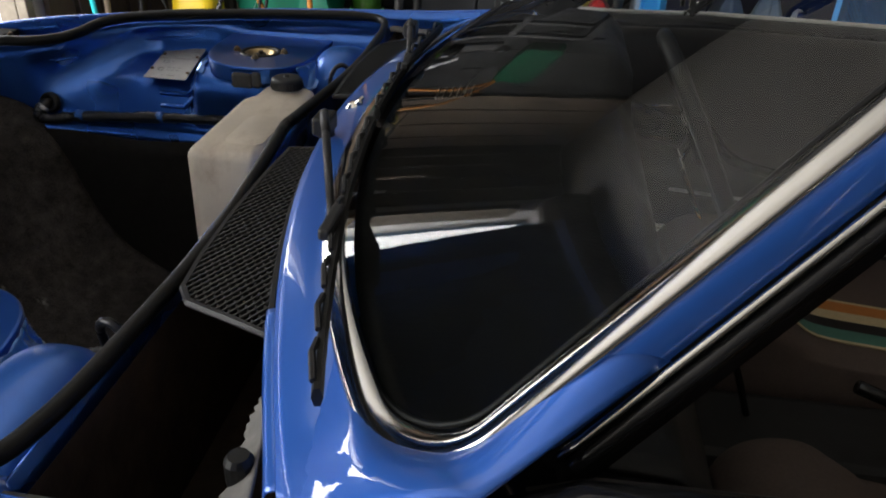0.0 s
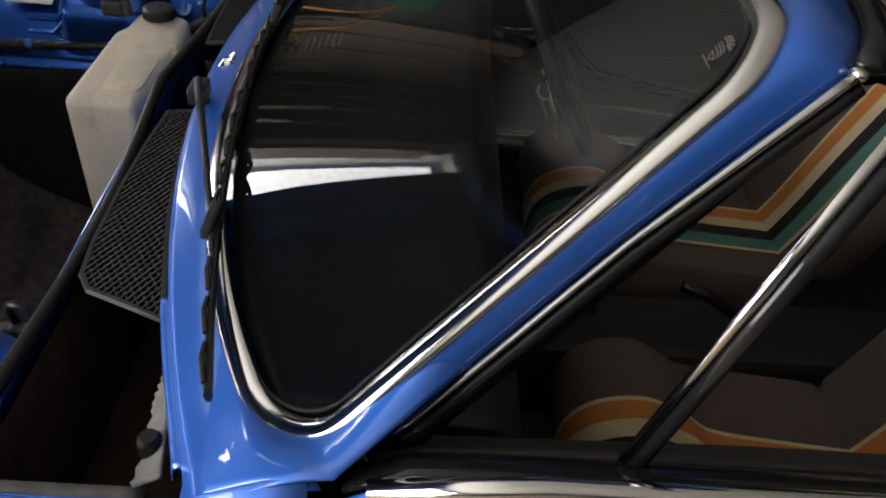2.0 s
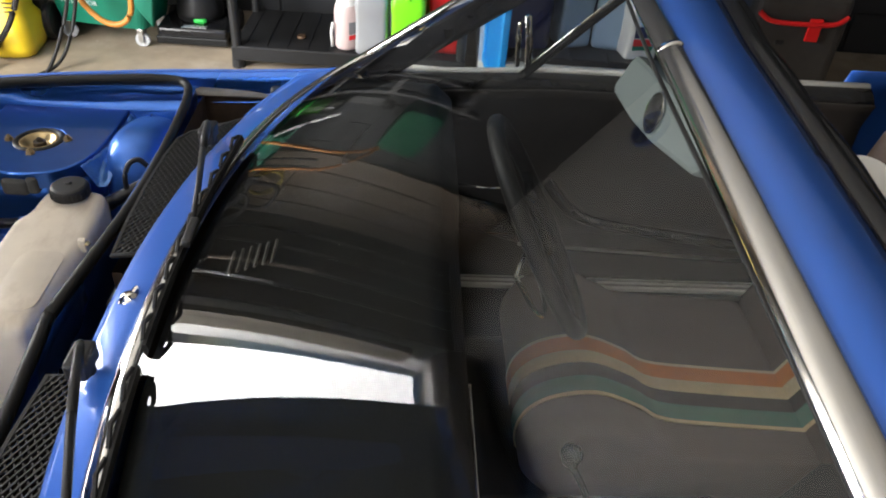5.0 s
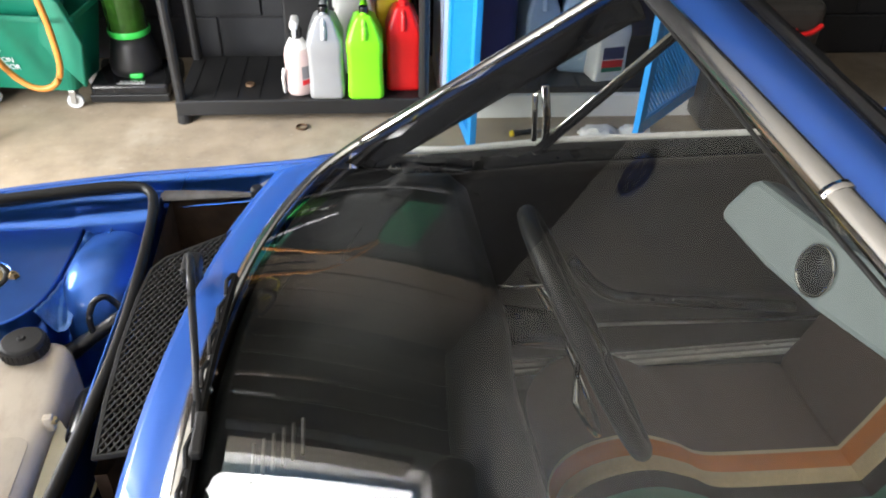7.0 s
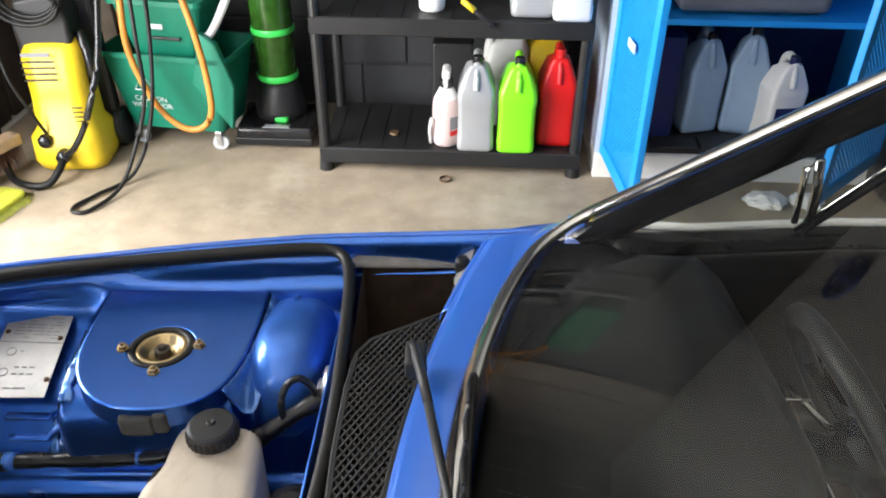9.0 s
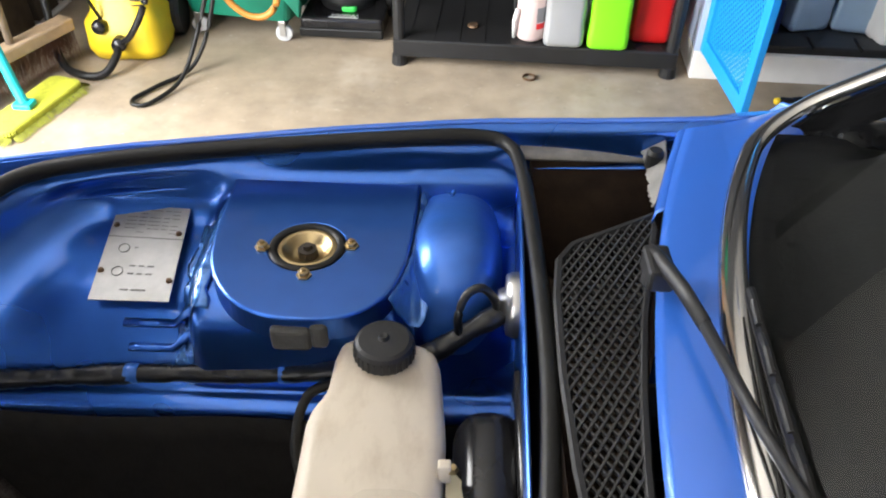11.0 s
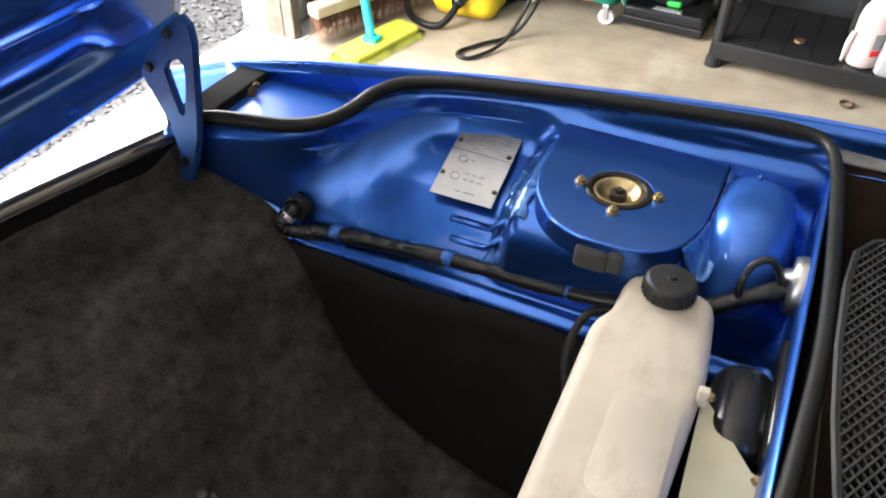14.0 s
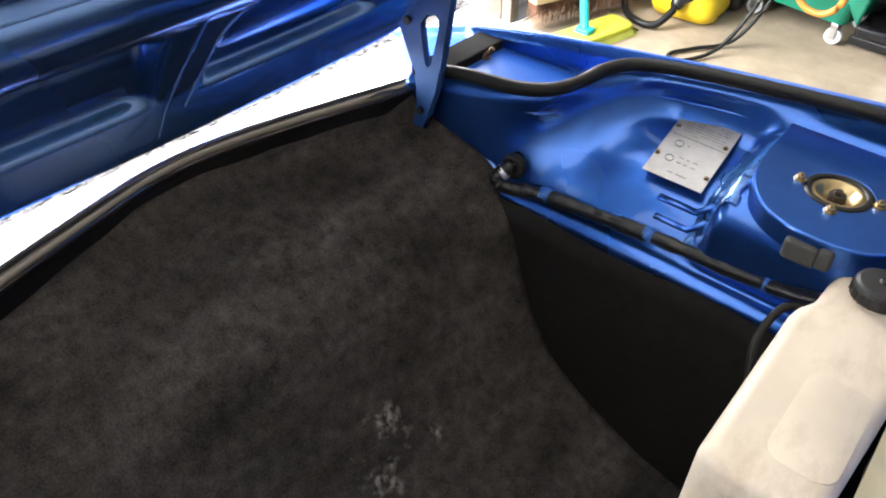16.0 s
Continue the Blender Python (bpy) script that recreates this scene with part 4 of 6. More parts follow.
    # pressed dome between the tower and the bulkhead
    dm = bmesh.new()
    bmesh.ops.create_uvsphere(dm, u_segments=40, v_segments=24, radius=1.0)
    for q in dm.verts:
        q.co = Vector([math.copysign(abs(c) ** 0.72, c) for c in q.co])
    dm.transform(Matrix.Translation((-0.176, sgn * 0.600, 0.684)) @ pose(0, 0, 0, -14 * sgn, 0, 0) @ Matrix.Diagonal((0.060, 0.130, 0.089, 1)))
    part("wing_dome", dm, dome_mat, wings[0 if sgn > 0 else 1], smooth=True)

# identity plate riveted to the right inner wing; its lettering is shown as bars only
A, B, C, D = Vector((-0.628, 0.681, 0.7085)), Vector((-0.524, 0.661, 0.7185)), Vector((-0.514, 0.514, 0.6885)), Vector((-0.611, 0.514, 0.6885))


def on_plate(s, t, h=0.0):
    p = A.lerp(B, s).lerp(D.lerp(C, s), t)
    return p + Vector((0, -0.12, 1)) * (0.008 + h)


engraving = mat("worn_engraving", (0.22, 0.218, 0.21), 0.6, 0.2, 0.4, 80)
plate_mat = mat("weathered_aluminium", (0.46, 0.455, 0.445), 0.48, 0.55, 0.14, 60)
plate = part("identity_plate", grid(lambda a, b: on_plate(a, b), 4, 4, 0.0012), plate_mat, car, "riveted aluminium identity plate")
part("plate_groove", tube([on_plate(0, 0.36, 0.0006), on_plate(1, 0.36, 0.0006)], 0.0012, 6, flat=0.3), engraving, plate)
for s, t in ((0.07, 0.24), (0.93, 0.30), (0.05, 0.72), (0.95, 0.80)):
    n_ = lathe([(0, 0.004), (0.003, 0.0035), (0.0042, 0)], 8, Matrix.Translation(on_plate(s, t)))
    part("rivet", n_, rust_steel, plate)
for k in range(7):
    for s, w in ((0.18, 0.14), (0.35, 0.10), (0.48, 0.16), (0.68, 0.08), (0.79, 0.10)):
        if (k * 7 + int(s * 100)) % 5:
            part("engraved_bar", tube([on_plate(s, 0.05 + 0.042 * k, 0.0004), on_plate(s + w, 0.05 + 0.042 * k, 0.0004)], 0.0009, 6, flat=0.25), engraving, plate)
for s, t, w in ((0.4, 0.47, 0.04), (0.40, 0.66, 0.07), (0.52, 0.66, 0.06), (0.63, 0.66, 0.08), (0.40, 0.74, 0.07), (0.52, 0.74, 0.06), (0.63, 0.74, 0.08), (0.36, 0.90, 0.10), (0.50, 0.90, 0.18)):
    part("engraved_bar", tube([on_plate(s, t, 0.0004), on_plate(s + w, t, 0.0004)], 0.0016, 6, flat=0.25), engraving, plate)
for t in (0.48, 0.72):
    ring = [on_plate(0.26 + 0.07 * math.cos(k * math.pi / 8), t + 0.045 * math.sin(k * math.pi / 8), 0.0006) for k in range(16)]
    part("engraved_ring", tube(ring, 0.0006, 6, True), engraving, plate)

# wiring harness along both ledges, with blue clips
HARN = [(-0.803, 0.470, 0.642), (-0.808, 0.450, 0.640), (-0.818, 0.434, 0.630), (-0.818, 0.430, 0.617), (-0.800, 0.436, 0.609), (-0.77, 0.447, 0.611), (-0.737, 0.453, 0.615), (-0.65, 0.458, 0.619), (-0.556, 0.463, 0.624), (-0.45, 0.462, 0.63), (-0.369, 0.456, 0.640), (-0.27, 0.443, 0.668), (-0.21, 0.438, 0.692), (-0.16, 0.455, 0.718), (-0.107, 0.480, 0.737)]
for bm in both(tube(spline(HARN, 16), lambda t: 0.0118 + 0.0010 * math.sin(60 * t) + 0.0022 * noise.noise((70 * t, 0.3, 0)) + 0.0012 * noise.noise((230 * t, 1.3, 0)), 12)):
    h = part("wiring_harness", bm, tape_black, car, "black taped wiring harness", smooth=True)
    sgn = 1 if h.name == "wiring_harness" else -1
    for u, v, w in ((-0.737, 0.453, 0.616), (-0.556, 0.463, 0.624), (-0.369, 0.458, 0.638)):
        part("harness_clip", tube([(u - 0.008, sgn * v, w + 0.001), (u + 0.008, sgn * v, w + 0.001)], 0.0125, 10), clip_mat, h, "blue painted clip", smooth=True)
    gr = part("grommet", lathe([(0.0, 0.004), (0.0125, 0.004), (0.0145, 0.008), (0.018, 0.008), (0.0205, 0.005), (0.022, 0.0), (0.022, -0.006)], 28, pose(-0.806, sgn * 0.455, 0.640, 80 * sgn, 0, 0)), rubber, h, smooth=True)
    part("cable_tie", tube([(-0.812, sgn * 0.441, 0.636), (-0.816, sgn * 0.436, 0.630)], 0.0135, 10), alu, h, "pale tape wrap", smooth=True)
    part("bulkhead_flange", lathe([(0.0, 0.016), (0.017, 0.016), (0.020, 0.008), (0.034, 0.007), (0.037, 0.0), (0.037, -0.006)], 28, pose(-0.110, sgn * 0.482, 0.736, 0, -90, 0)), steel, h, "bright metal bulkhead flange", smooth=True)
    part("loose_wire", tube(spline([(-0.126, sgn * 0.470, 0.734), (-0.132, sgn * 0.470, 0.756), (-0.146, sgn * 0.468, 0.772), (-0.162, sgn * 0.462, 0.766), (-0.170, sgn * 0.452, 0.744), (-0.168, sgn * 0.448, 0.716)], 6), 0.0048, 8), tape_black, h, smooth=True)

# cavities beside the bulkhead, behind the wing
for sgn in (1, -1):
    cav = [(-0.082, 0.708), (0.105, 0.708), (0.085, 0.56), (-0.066, 0.12), (-0.080, 0.12)]
    well = bmesh.new()
    lo = [well.verts.new((u, sgn * v, 0.58)) for u, v in cav]
    hi = [well.verts.new((u, sgn * v, 0.792)) for u, v in cav]
    well.faces.new(lo)
    for k in range(5):
        well.faces.new((lo[k], lo[(k + 1) % 5], hi[(k + 1) % 5], hi[k]))
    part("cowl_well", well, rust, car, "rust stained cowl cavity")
    part("well_flange", grid(lambda a, b, sgn=sgn: (-0.10 + 0.17 * a, sgn * (0.745 - 0.044 * b), 0.803 - 0.012 * b), 8, 4, 0.003), grey_paint, car, "grey sealer coated flange", smooth=True)
    part("corner_web", grid(lambda a, b, sgn=sgn: (0.050 + 0.012 * b + 0.026 * a * (0.55 + 0.45 * b) + 0.006 * (1 - a) * noise.noise((34 * b, 2.0, 0)), sgn * (0.585 + 0.125 * b), 0.803 + 0.018 * a), 10, 24, 0.003), grey_paint, car, smooth=True)
    part("rubber_stop", lathe([(0, 0.024), (0.008, 0.024), (0.011, 0.019), (0.011, 0)], 14, Matrix.Translation((0.068, sgn * 0.672, 0.803))), rubber, car)
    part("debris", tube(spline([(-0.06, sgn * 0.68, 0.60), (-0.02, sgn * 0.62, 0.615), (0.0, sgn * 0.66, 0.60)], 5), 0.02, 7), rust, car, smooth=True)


# grilles of crossed bars
def clip_line(poly, p, d):
    ts = []
    n = len(poly)
    for i in range(n):
        (ax, ay), (bx, by) = poly[i], poly[(i + 1) % n]
        ex, ey = bx - ax, by - ay
        den = d[0] * ey - d[1] * ex
        if abs(den) < 1e-9:
            continue
        t = ((ax - p[0]) * ey - (ay - p[1]) * ex) / den
        s = ((ax - p[0]) * d[1] - (ay - p[1]) * d[0]) / den
        if 0 <= s < 1:
            ts.append(t)
    ts.sort()
    return [(ts[i], ts[i + 1]) for i in range(0, len(ts) - 1, 2)]


front = [(-0.070, 0.115), (-0.076, 0.20), (-0.078, 0.30), (-0.075, 0.40), (-0.068, 0.46), (-0.052, 0.485), (0.0, 0.510), (0.038, 0.530)]
GR = front + [(cowl_u(v) - 0.006, v) for v in (0.50, 0.44, 0.36, 0.28, 0.20, 0.115)]


def grille_w(u, v):
    return 0.826 + 0.10 * (u + 0.03) - 0.02 * (abs(v) - 0.3)


for sgn in (1, -1):
    poly = [(u, sgn * v) for u, v in GR]
    fr = part("cowl_grille", tube([(u, v, grille_w(u, v)) for u, v in poly], 0.0045, 6, True), plastic, car, "black plastic diamond mesh cowl grille")
    bars = bmesh.new()
    for fam in (1, -1):
        d = Vector((0.52, 0.85 * fam)).normalized()
        nrm = Vector((-d.y, d.x))
        for k in range(-78, 79):
            p = Vector((0.0, 0.3 * sgn)) + nrm * (0.0078 * k)
            for t0, t1 in clip_line(poly, p, d):
                a, b = p + d * t0, p + d * t1
                vs = []
                for q in (a, b):
                    for o, h in ((-1, 0), (1, 0), (1, -1), (-1, -1)):
                        vs.append(bars.verts.new((q.x + nrm.x * 0.00095 * o, q.y + nrm.y * 0.00095 * o, grille_w(q.x, q.y) + 0.0022 + 0.0008 * fam + 0.004 * h)))
                for i in range(4):
                    bars.faces.new((vs[i], vs[(i + 1) % 4], vs[4 + (i + 1) % 4], vs[4 + i]))
    part("grille_mesh", bars, grille_mat, fr)

# washer tank, its cap and bracket
prof = [(-0.312, 0.06), (-0.315, 0.33), (-0.300, 0.355), (-0.298, 0.415), (-0.285, 0.435), (-0.205, 0.425), (-0.188, 0.41), (-0.182, 0.345), (-0.178, 0.30), (-0.19, 0.06)]
tk = part("washer_tank", prism(prof, 0.40, 0.735, "z", 0.018, 4), tank, car, "cream plastic washer fluid tank", smooth=True)
part("tank_panel", prism(rounded(0.068, 0.14, 0.02, 6, -0.228, 0.17), 0.730, 0.7355, "z", 0.0004), tank, tk, smooth=True)
part("filler_neck", lathe([(0.030, 0.0), (0.029, 0.010), (0.0, 0.010)], 28, Matrix.Translation((-0.245, 0.400, 0.732))), tank, tk, smooth=True)
cap = part("tank_cap", lathe([(0.0, 0.025), (0.004, 0.026), (0.006, 0.0225), (0.026, 0.0215), (0.0295, 0.019), (0.031, 0.015), (0.031, 0.0)], 28, Matrix.Translation((-0.245, 0.400, 0.738))), plastic, tk, "black ribbed filler cap")
for k in range(28):
    a = 2 * math.pi * k / 28
    part("cap_rib", box(-0.245 + 0.0312 * math.cos(a), 0.400 + 0.0312 * math.sin(a), 0.745, 0.002, 0.002, 0.013), plastic, cap)
part("tank_tab", box(-0.179, 0.262, 0.733, 0.012, 0.010, 0.024, 0.002), tank, tk)
br = part("tank_bracket", prism([(-0.178, 0.285), (-0.118, 0.205), (-0.105, 0.20), (-0.105, 0.16), (-0.12, 0.10), (-0.175, 0.08)], 0.712, 0.7145), tape_cream, tk, "pale painted sheet metal bracket")
for p in ((-0.172, 0.262, 0.735), (-0.112, 0.195, 0.716)):
    part("bracket_screw", lathe([(0, 0.005), (0.004, 0.005), (0.006, 0.002), (0.006, 0)], 6, Matrix.Translation(p)), brass, br)
part("tank_hose", tube(spline([(-0.30, 0.43, 0.66), (-0.335, 0.41, 0.655), (-0.345, 0.37, 0.62), (-0.33, 0.34, 0.57), (-0.31, 0.33, 0.52)], 6), 0.006, 8), rubber, tk, smooth=True)
part("heater_box", join(box(-0.137, 0.29, 0.655, 0.07, 0.13, 0.14, 0.032, 5), box(-0.107, 0.30, 0.665, 0.012, 0.16, 0.155, 0.004)), gloss_black, car, "glossy black heater valve cover", smooth=True)

# raised bonnet and its hinges
bonnet = new("bonnet")
bonnet.parent = car
bonnet.matrix_local = pose(-1.13, 0, 0.748, 0, -80, 0)


def half(a):
    return lin(a, (0, 0.635), (0.5, 0.69), (1, 0.715))


part("bonnet_skin", grid(lambda a, b: (0.026 + 1.075 * a - 0.03 * (1 - abs(2 * b - 1)) * (1 - a), (2 * b - 1) * half(a), 0.055 - 0.03 * (2 * b - 1) ** 2), 30, 30, 0.004), paint, bonnet, smooth=True)


def bump01(x, x0, x1):
    return math.sin(math.pi * min(1.0, max(0.0, (x - x0) / (x1 - x0))))


def pocket_edge(x):
    return lin(x, (0, 0.06), (0.06, 0.110), (0.116, 0.152), (0.155, 0.215))


def frame_z(x, y):
    """Depth of the pressed frame: two pockets behind the edge beam, a cross beam, a wide field."""
    arch = 0.012 * (1 - (y / 0.7) ** 2)
    z = 0.012 + arch * 0.6
    z -= 0.024 * bump01(x, -0.14, 0.054)
    deep = smoothstep(0.048, 0.066, x) * (1 - smoothstep(0.136, 0.158, x))
    m = deep * smoothstep(0.0, 0.022, y - pocket_edge(x)) * (1 - smoothstep(0.43, 0.485, y + 0.3 * (x - 0.1)))
    m += deep * (1 - smoothstep(-0.018, 0.026, y - 0.012 - 0.45 * (x - 0.047))) * smoothstep(-0.50, -0.46, y)
    z += m * (0.030 - 0.012 * bump01(x, 0.05, 0.165))
    z -= 0.016 * bump01(x, 0.150, 0.226) ** 0.8
    z += 0.026 * smoothstep(0.218, 0.248, x) * (1 - smoothstep(0.93, 1.0, x)) * (1 - smoothstep(0.50, 0.57, abs(y)))
    z -= 0.008 * smoothstep(0.042, 0.0, abs(abs(y) - 0.10 - 0.45 * max(0.0, x - 0.24))) * smoothstep(0.23, 0.27, x)
    return z


def inner_frame(a, b):
    x = lin(a, (0, -0.002), (0.55, 0.28), (1, 1.06))
    y = (2 * b - 1) * (half(max(0.0, x)) - 0.02)
    return (x - 0.06 * (1 - abs(2 * b - 1)) * max(0.0, 0.1 - x) + 0.03 * (2 * b - 1) ** 4 * (1 - a), y, frame_z(x, y))


part("bonnet_frame", grid(inner_frame, 150, 150, 0.0015), bonnet_paint, bonnet, smooth=True)


def lip(pts):
    part("bonnet_lip", tube(spline([(x, y, frame_z(x, y) - 0.001) for x, y in pts], 6), 0.0022, 6), bonnet_paint, bonnet, smooth=True)


lip([(0.03, 0.078), (0.062, 0.110), (0.09, 0.132), (0.116, 0.152), (0.138, 0.183), (0.152, 0.23), (0.156, 0.30), (0.155, 0.42)])
lip([(0.153, 0.132), (0.12, 0.110), (0.085, 0.085), (0.04, 0.052), (0.004, 0.026)])
lip([(0.125, 0.056), (0.142, 0.070), (0.148, 0.05), (0.149, 0.0), (0.147, -0.08), (0.146, -0.17), (0.145, -0.30), (0.143, -0.44)])
lip([(0.226, 0.40), (0.228, 0.2), (0.228, 0.0), (0.228, -0.2), (0.226, -0.4)])
for s in (1, -1):
    out = [(-1.031, 0.827), (-1.018, 0.850), (-0.973, 0.897), (-0.953, 0.919), (-0.936, 0.928), (-0.927, 0.918), (-0.925, 0.895), (-0.940, 0.793), (-0.950, 0.741), (-0.966, 0.69), (-0.978, 0.655), (-1.0, 0.655), (-0.992, 0.706), (-0.994, 0.732), (-1.003, 0.766)]
    hole = [(-0.986, 0.843), (-0.973, 0.860), (-0.959, 0.867), (-0.949, 0.859), (-0.948, 0.845), (-0.954, 0.815), (-0.964, 0.777), (-0.970, 0.772), (-0.975, 0.777), (-0.981, 0.808)]
    hinge = bmesh.new()
    rims = []
    for pts in (out, hole):
        vs = [hinge.verts.new((u, s * 0.43, w)) for u, w in pts]
        rims += [hinge.edges.new((vs[k], vs[(k + 1) % len(vs)])) for k in range(len(vs))]
    bmesh.ops.triangle_fill(hinge, use_beauty=True, use_dissolve=False, edges=rims)
    bmesh.ops.recalc_face_normals(hinge, faces=hinge.faces[:])
    bmesh.ops.solidify(hinge, geom=hinge.faces[:], thickness=0.005)
    hp = part("bonnet_hinge", hinge, hinge_paint, car, "blue painted bonnet hinge bracket")
    for pts in (out, hole):
        part("hinge_rim", tube([(u, s * 0.4325, w) for u, w in pts], 0.0042, 8, True), hinge_paint, hp, smooth=True)
    for u, w in ((-1.010, 0.842), (-0.963, 0.902), (-0.982, 0.69)):
        part("hinge_bolt", lathe([(0, 0.012), (0.007, 0.012), (0.007, 0.004), (0.010, 0.003), (0.010, 0)], 6, pose(u, s * 0.43, w, 90 if s > 0 else -90, 0, 0)), plastic, hp)

# wipers
def blade_u(v):
    return 0.052 + 0.17 * v * v


for head, end, tip, root in (((-0.014, -0.14), (0.082, -0.46), -0.68, -0.17), ((0.007, 0.381), (0.058, 0.06), -0.14, 0.33)):
    hd = join(box(0, 0.000, 0.016, 0.024, 0.042, 0.024, 0.004), lathe([(0.012, 0.012), (0.013, 0.0)], 14))
    hd.transform(Matrix.Translation((head[0], head[1], 0.862)))
    wp = part("wiper", hd, plastic, car, "black wiper arm and blade")
    h3, e3 = Vector((head[0], head[1], 0.886)), Vector((end[0], end[1], 0.908))
    mid = h3.lerp(e3, 0.3) + Vector((0, 0, 0.008))
    part("wiper_arm", join(tube([h3 + Vector((-0.004, 0.016, -0.004)), h3 + Vector((0, 0, 0.002)), h3.lerp(e3, 0.16) + Vector((0, 0, 0.008)), mid], lambda q: 0.0066 - 0.0014 * q, 8, flat=1.5), tube([mid, h3.lerp(e3, 0.6), e3], lambda q: 0.0050 - 0.0012 * q, 8, flat=1.3)), plastic, wp, smooth=True)
    bl = [(blade_u(v), v, 0.896) for v in np.linspace(root, tip, 14)]
    part("wiper_blade", tube(bl, 0.0042, 6, flat=2.0), rubber, wp)
    n_br = 9
    for k in range(n_br):
        v0, v1 = root + (tip - root) * (k + 0.08) / n_br, root + (tip - root) * (k + 0.86) / n_br
        part("blade_bridge", tube([(blade_u(v0) - 0.003, v0, 0.903), (blade_u((v0 + v1) / 2) - 0.005, (v0 + v1) / 2, 0.909), (blade_u(v1) - 0.003, v1, 0.903)], 0.0026, 6, flat=1.2), plastic, wp)
    part("blade_clip", box(end[0], end[1], 0.908, 0.012, 0.055, 0.012, 0.003), plastic, wp)
jet = part("washer_jet", lathe([(0, 0.012), (0.008, 0.011), (0.012, 0.006), (0.016, 0.0)], 14, Matrix.Translation((-0.004, -0.012, 0.854))), chrome, car, "chrome twin washer jet", smooth=True)
for s in (1, -1):
    part("jet_nozzle", lathe([(0, 0.008), (0.003, 0.008), (0.004, 0)], 8, pose(0.0, -0.012 + 0.006 * s, 0.864, 30 * -s, 40, 0)), chrome, jet)

# ---- cabin ----
def dash_fn(a, b):
    v = -0.66 + 1.32 * a
    hump = 0.05 * smoothstep(0.16, 0.24, v) * (1 - smoothstep(0.56, 0.62, v))
    u0 = trim_u(v) + 0.02
    u1 = 0.40
    pts = [(u0, 0.860), (u0 + 0.06, 0.858), (0.30, 0.852 + hump), (0.375, 0.848 + hump), (0.405, 0.82 + hump), (0.41, 0.74), (0.37, 0.66), (0.35, 0.60)]
    k = b * (len(pts) - 1)
    i = min(int(k), len(pts) - 2)
    s = k - i
    return (pts[i][0] + (pts[i + 1][0] - pts[i][0]) * s, v, pts[i][1] + (pts[i + 1][1] - pts[i][1]) * s)


dash = part("dashboard", grid(dash_fn, 60, 28, 0.006), vinyl, car, "black padded dashboard", smooth=True)
for k in range(6):
    part("demister_slat", box(0.105 + 0.010 * k, 0.055 + 0.006 * k, 0.8655, 0.0035, 0.05, 0.004, 0.001, 1), grey_paint, dash)
part("glovebox_strip", box(0.413, -0.3, 0.76, 0.006, 0.5, 0.012, 0.002), chrome, dash)
part("steering_column", tube([(0.38, 0.37, 0.76), (0.53, 0.375, 0.722)], 0.03, 14), gloss_black, car, smooth=True)
wm = Matrix.Translation((0.562, 0.375, 0.722)) @ pose(0, 0, 0, 0, 62, 0)
ring = [wm @ Vector((0.195 * math.cos(k * math.pi / 24), 0.195 * math.sin(k * math.pi / 24), 0)) for k in range(48)]
wheel = part("steering_wheel", tube(ring, 0.0150, 12, True), rubber, car, "large thin rimmed black steering wheel", smooth=True)
hr = [wm @ Vector((0.150 * math.cos(radians(g)), 0.150 * math.sin(radians(g)), -0.048)) for g in range(-100, 101, 5)]
hr = [wm @ Vector((-0.01, -0.05, -0.02))] + hr + [wm @ Vector((-0.01, 0.05, -0.02))]
part("horn_ring", tube(hr, 0.0045, 8), chrome, wheel, "chrome half horn ring", smooth=True)
part("wheel_hub", lathe([(0, 0.02), (0.045, 0.016), (0.06, 0.0), (0.055, -0.02)], 24, wm), gloss_black, wheel, smooth=True)
for a in (90, 210, 330):
    d = (math.cos(radians(a)), math.sin(radians(a)))
    part("spoke", tube([wm @ Vector((0.05 * d[0], 0.05 * d[1], 0)), wm @ Vector((0.19 * d[0], 0.19 * d[1], 0))], 0.010, 8, flat=0.5), gloss_black, wheel, smooth=True)
part("stalk", tube([(0.42, 0.47, 0.745), (0.47, 0.462, 0.742), (0.515, 0.455, 0.748)], 0.0028, 8), chrome, wheel, smooth=True)

CUSH = spline([(0.60, 0.27), (0.55, 0.33), (0.555, 0.405), (0.60, 0.452), (0.68, 0.468), (0.76, 0.437), (0.82, 0.402), (0.95, 0.388), (1.105, 0.378)], 5)
BACK = spline([(1.09, 0.37), (1.125, 0.45), (1.18, 0.60), (1.245, 0.76), (1.28, 0.86), (1.32, 0.90), (1.37, 0.87)], 5)


def pillow(outline, v0, v1, r):
    """A cushion: an outline in side view made solid across, drawn in towards its ends."""
    cx, cy = sum(p[0] for p in outline) / len(outline), sum(p[1] for p in outline) / len(outline)
    bm, rows = bmesh.new(), []
    for v, k in ((v0, 1.0), (v0 + 0.3 * r, 0.4), (v0 + 0.9 * r, 0.05), (v0 + 1.4 * r, 0.0), (v1 - 1.4 * r, 0.0), (v1 - 0.9 * r, 0.05), (v1 - 0.3 * r, 0.4), (v1, 1.0)):
        row = []
        for x, y in outline:
            d = math.hypot(x - cx, y - cy)
            f = 1 - k * r / max(d, 0.05)
            row.append(bm.verts.new((cx + (x - cx) * f, v, cy + (y - cy) * f)))
        rows.append(row)
    n = len(outline)
    for a, b in zip(rows, rows[1:]):
        for k in range(n):
            bm.faces.new((a[k], a[(k + 1) % n], b[(k + 1) % n], b[k]))
    bm.faces.new(rows[0][::-1])
    bm.faces.new(rows[-1])
    return bm


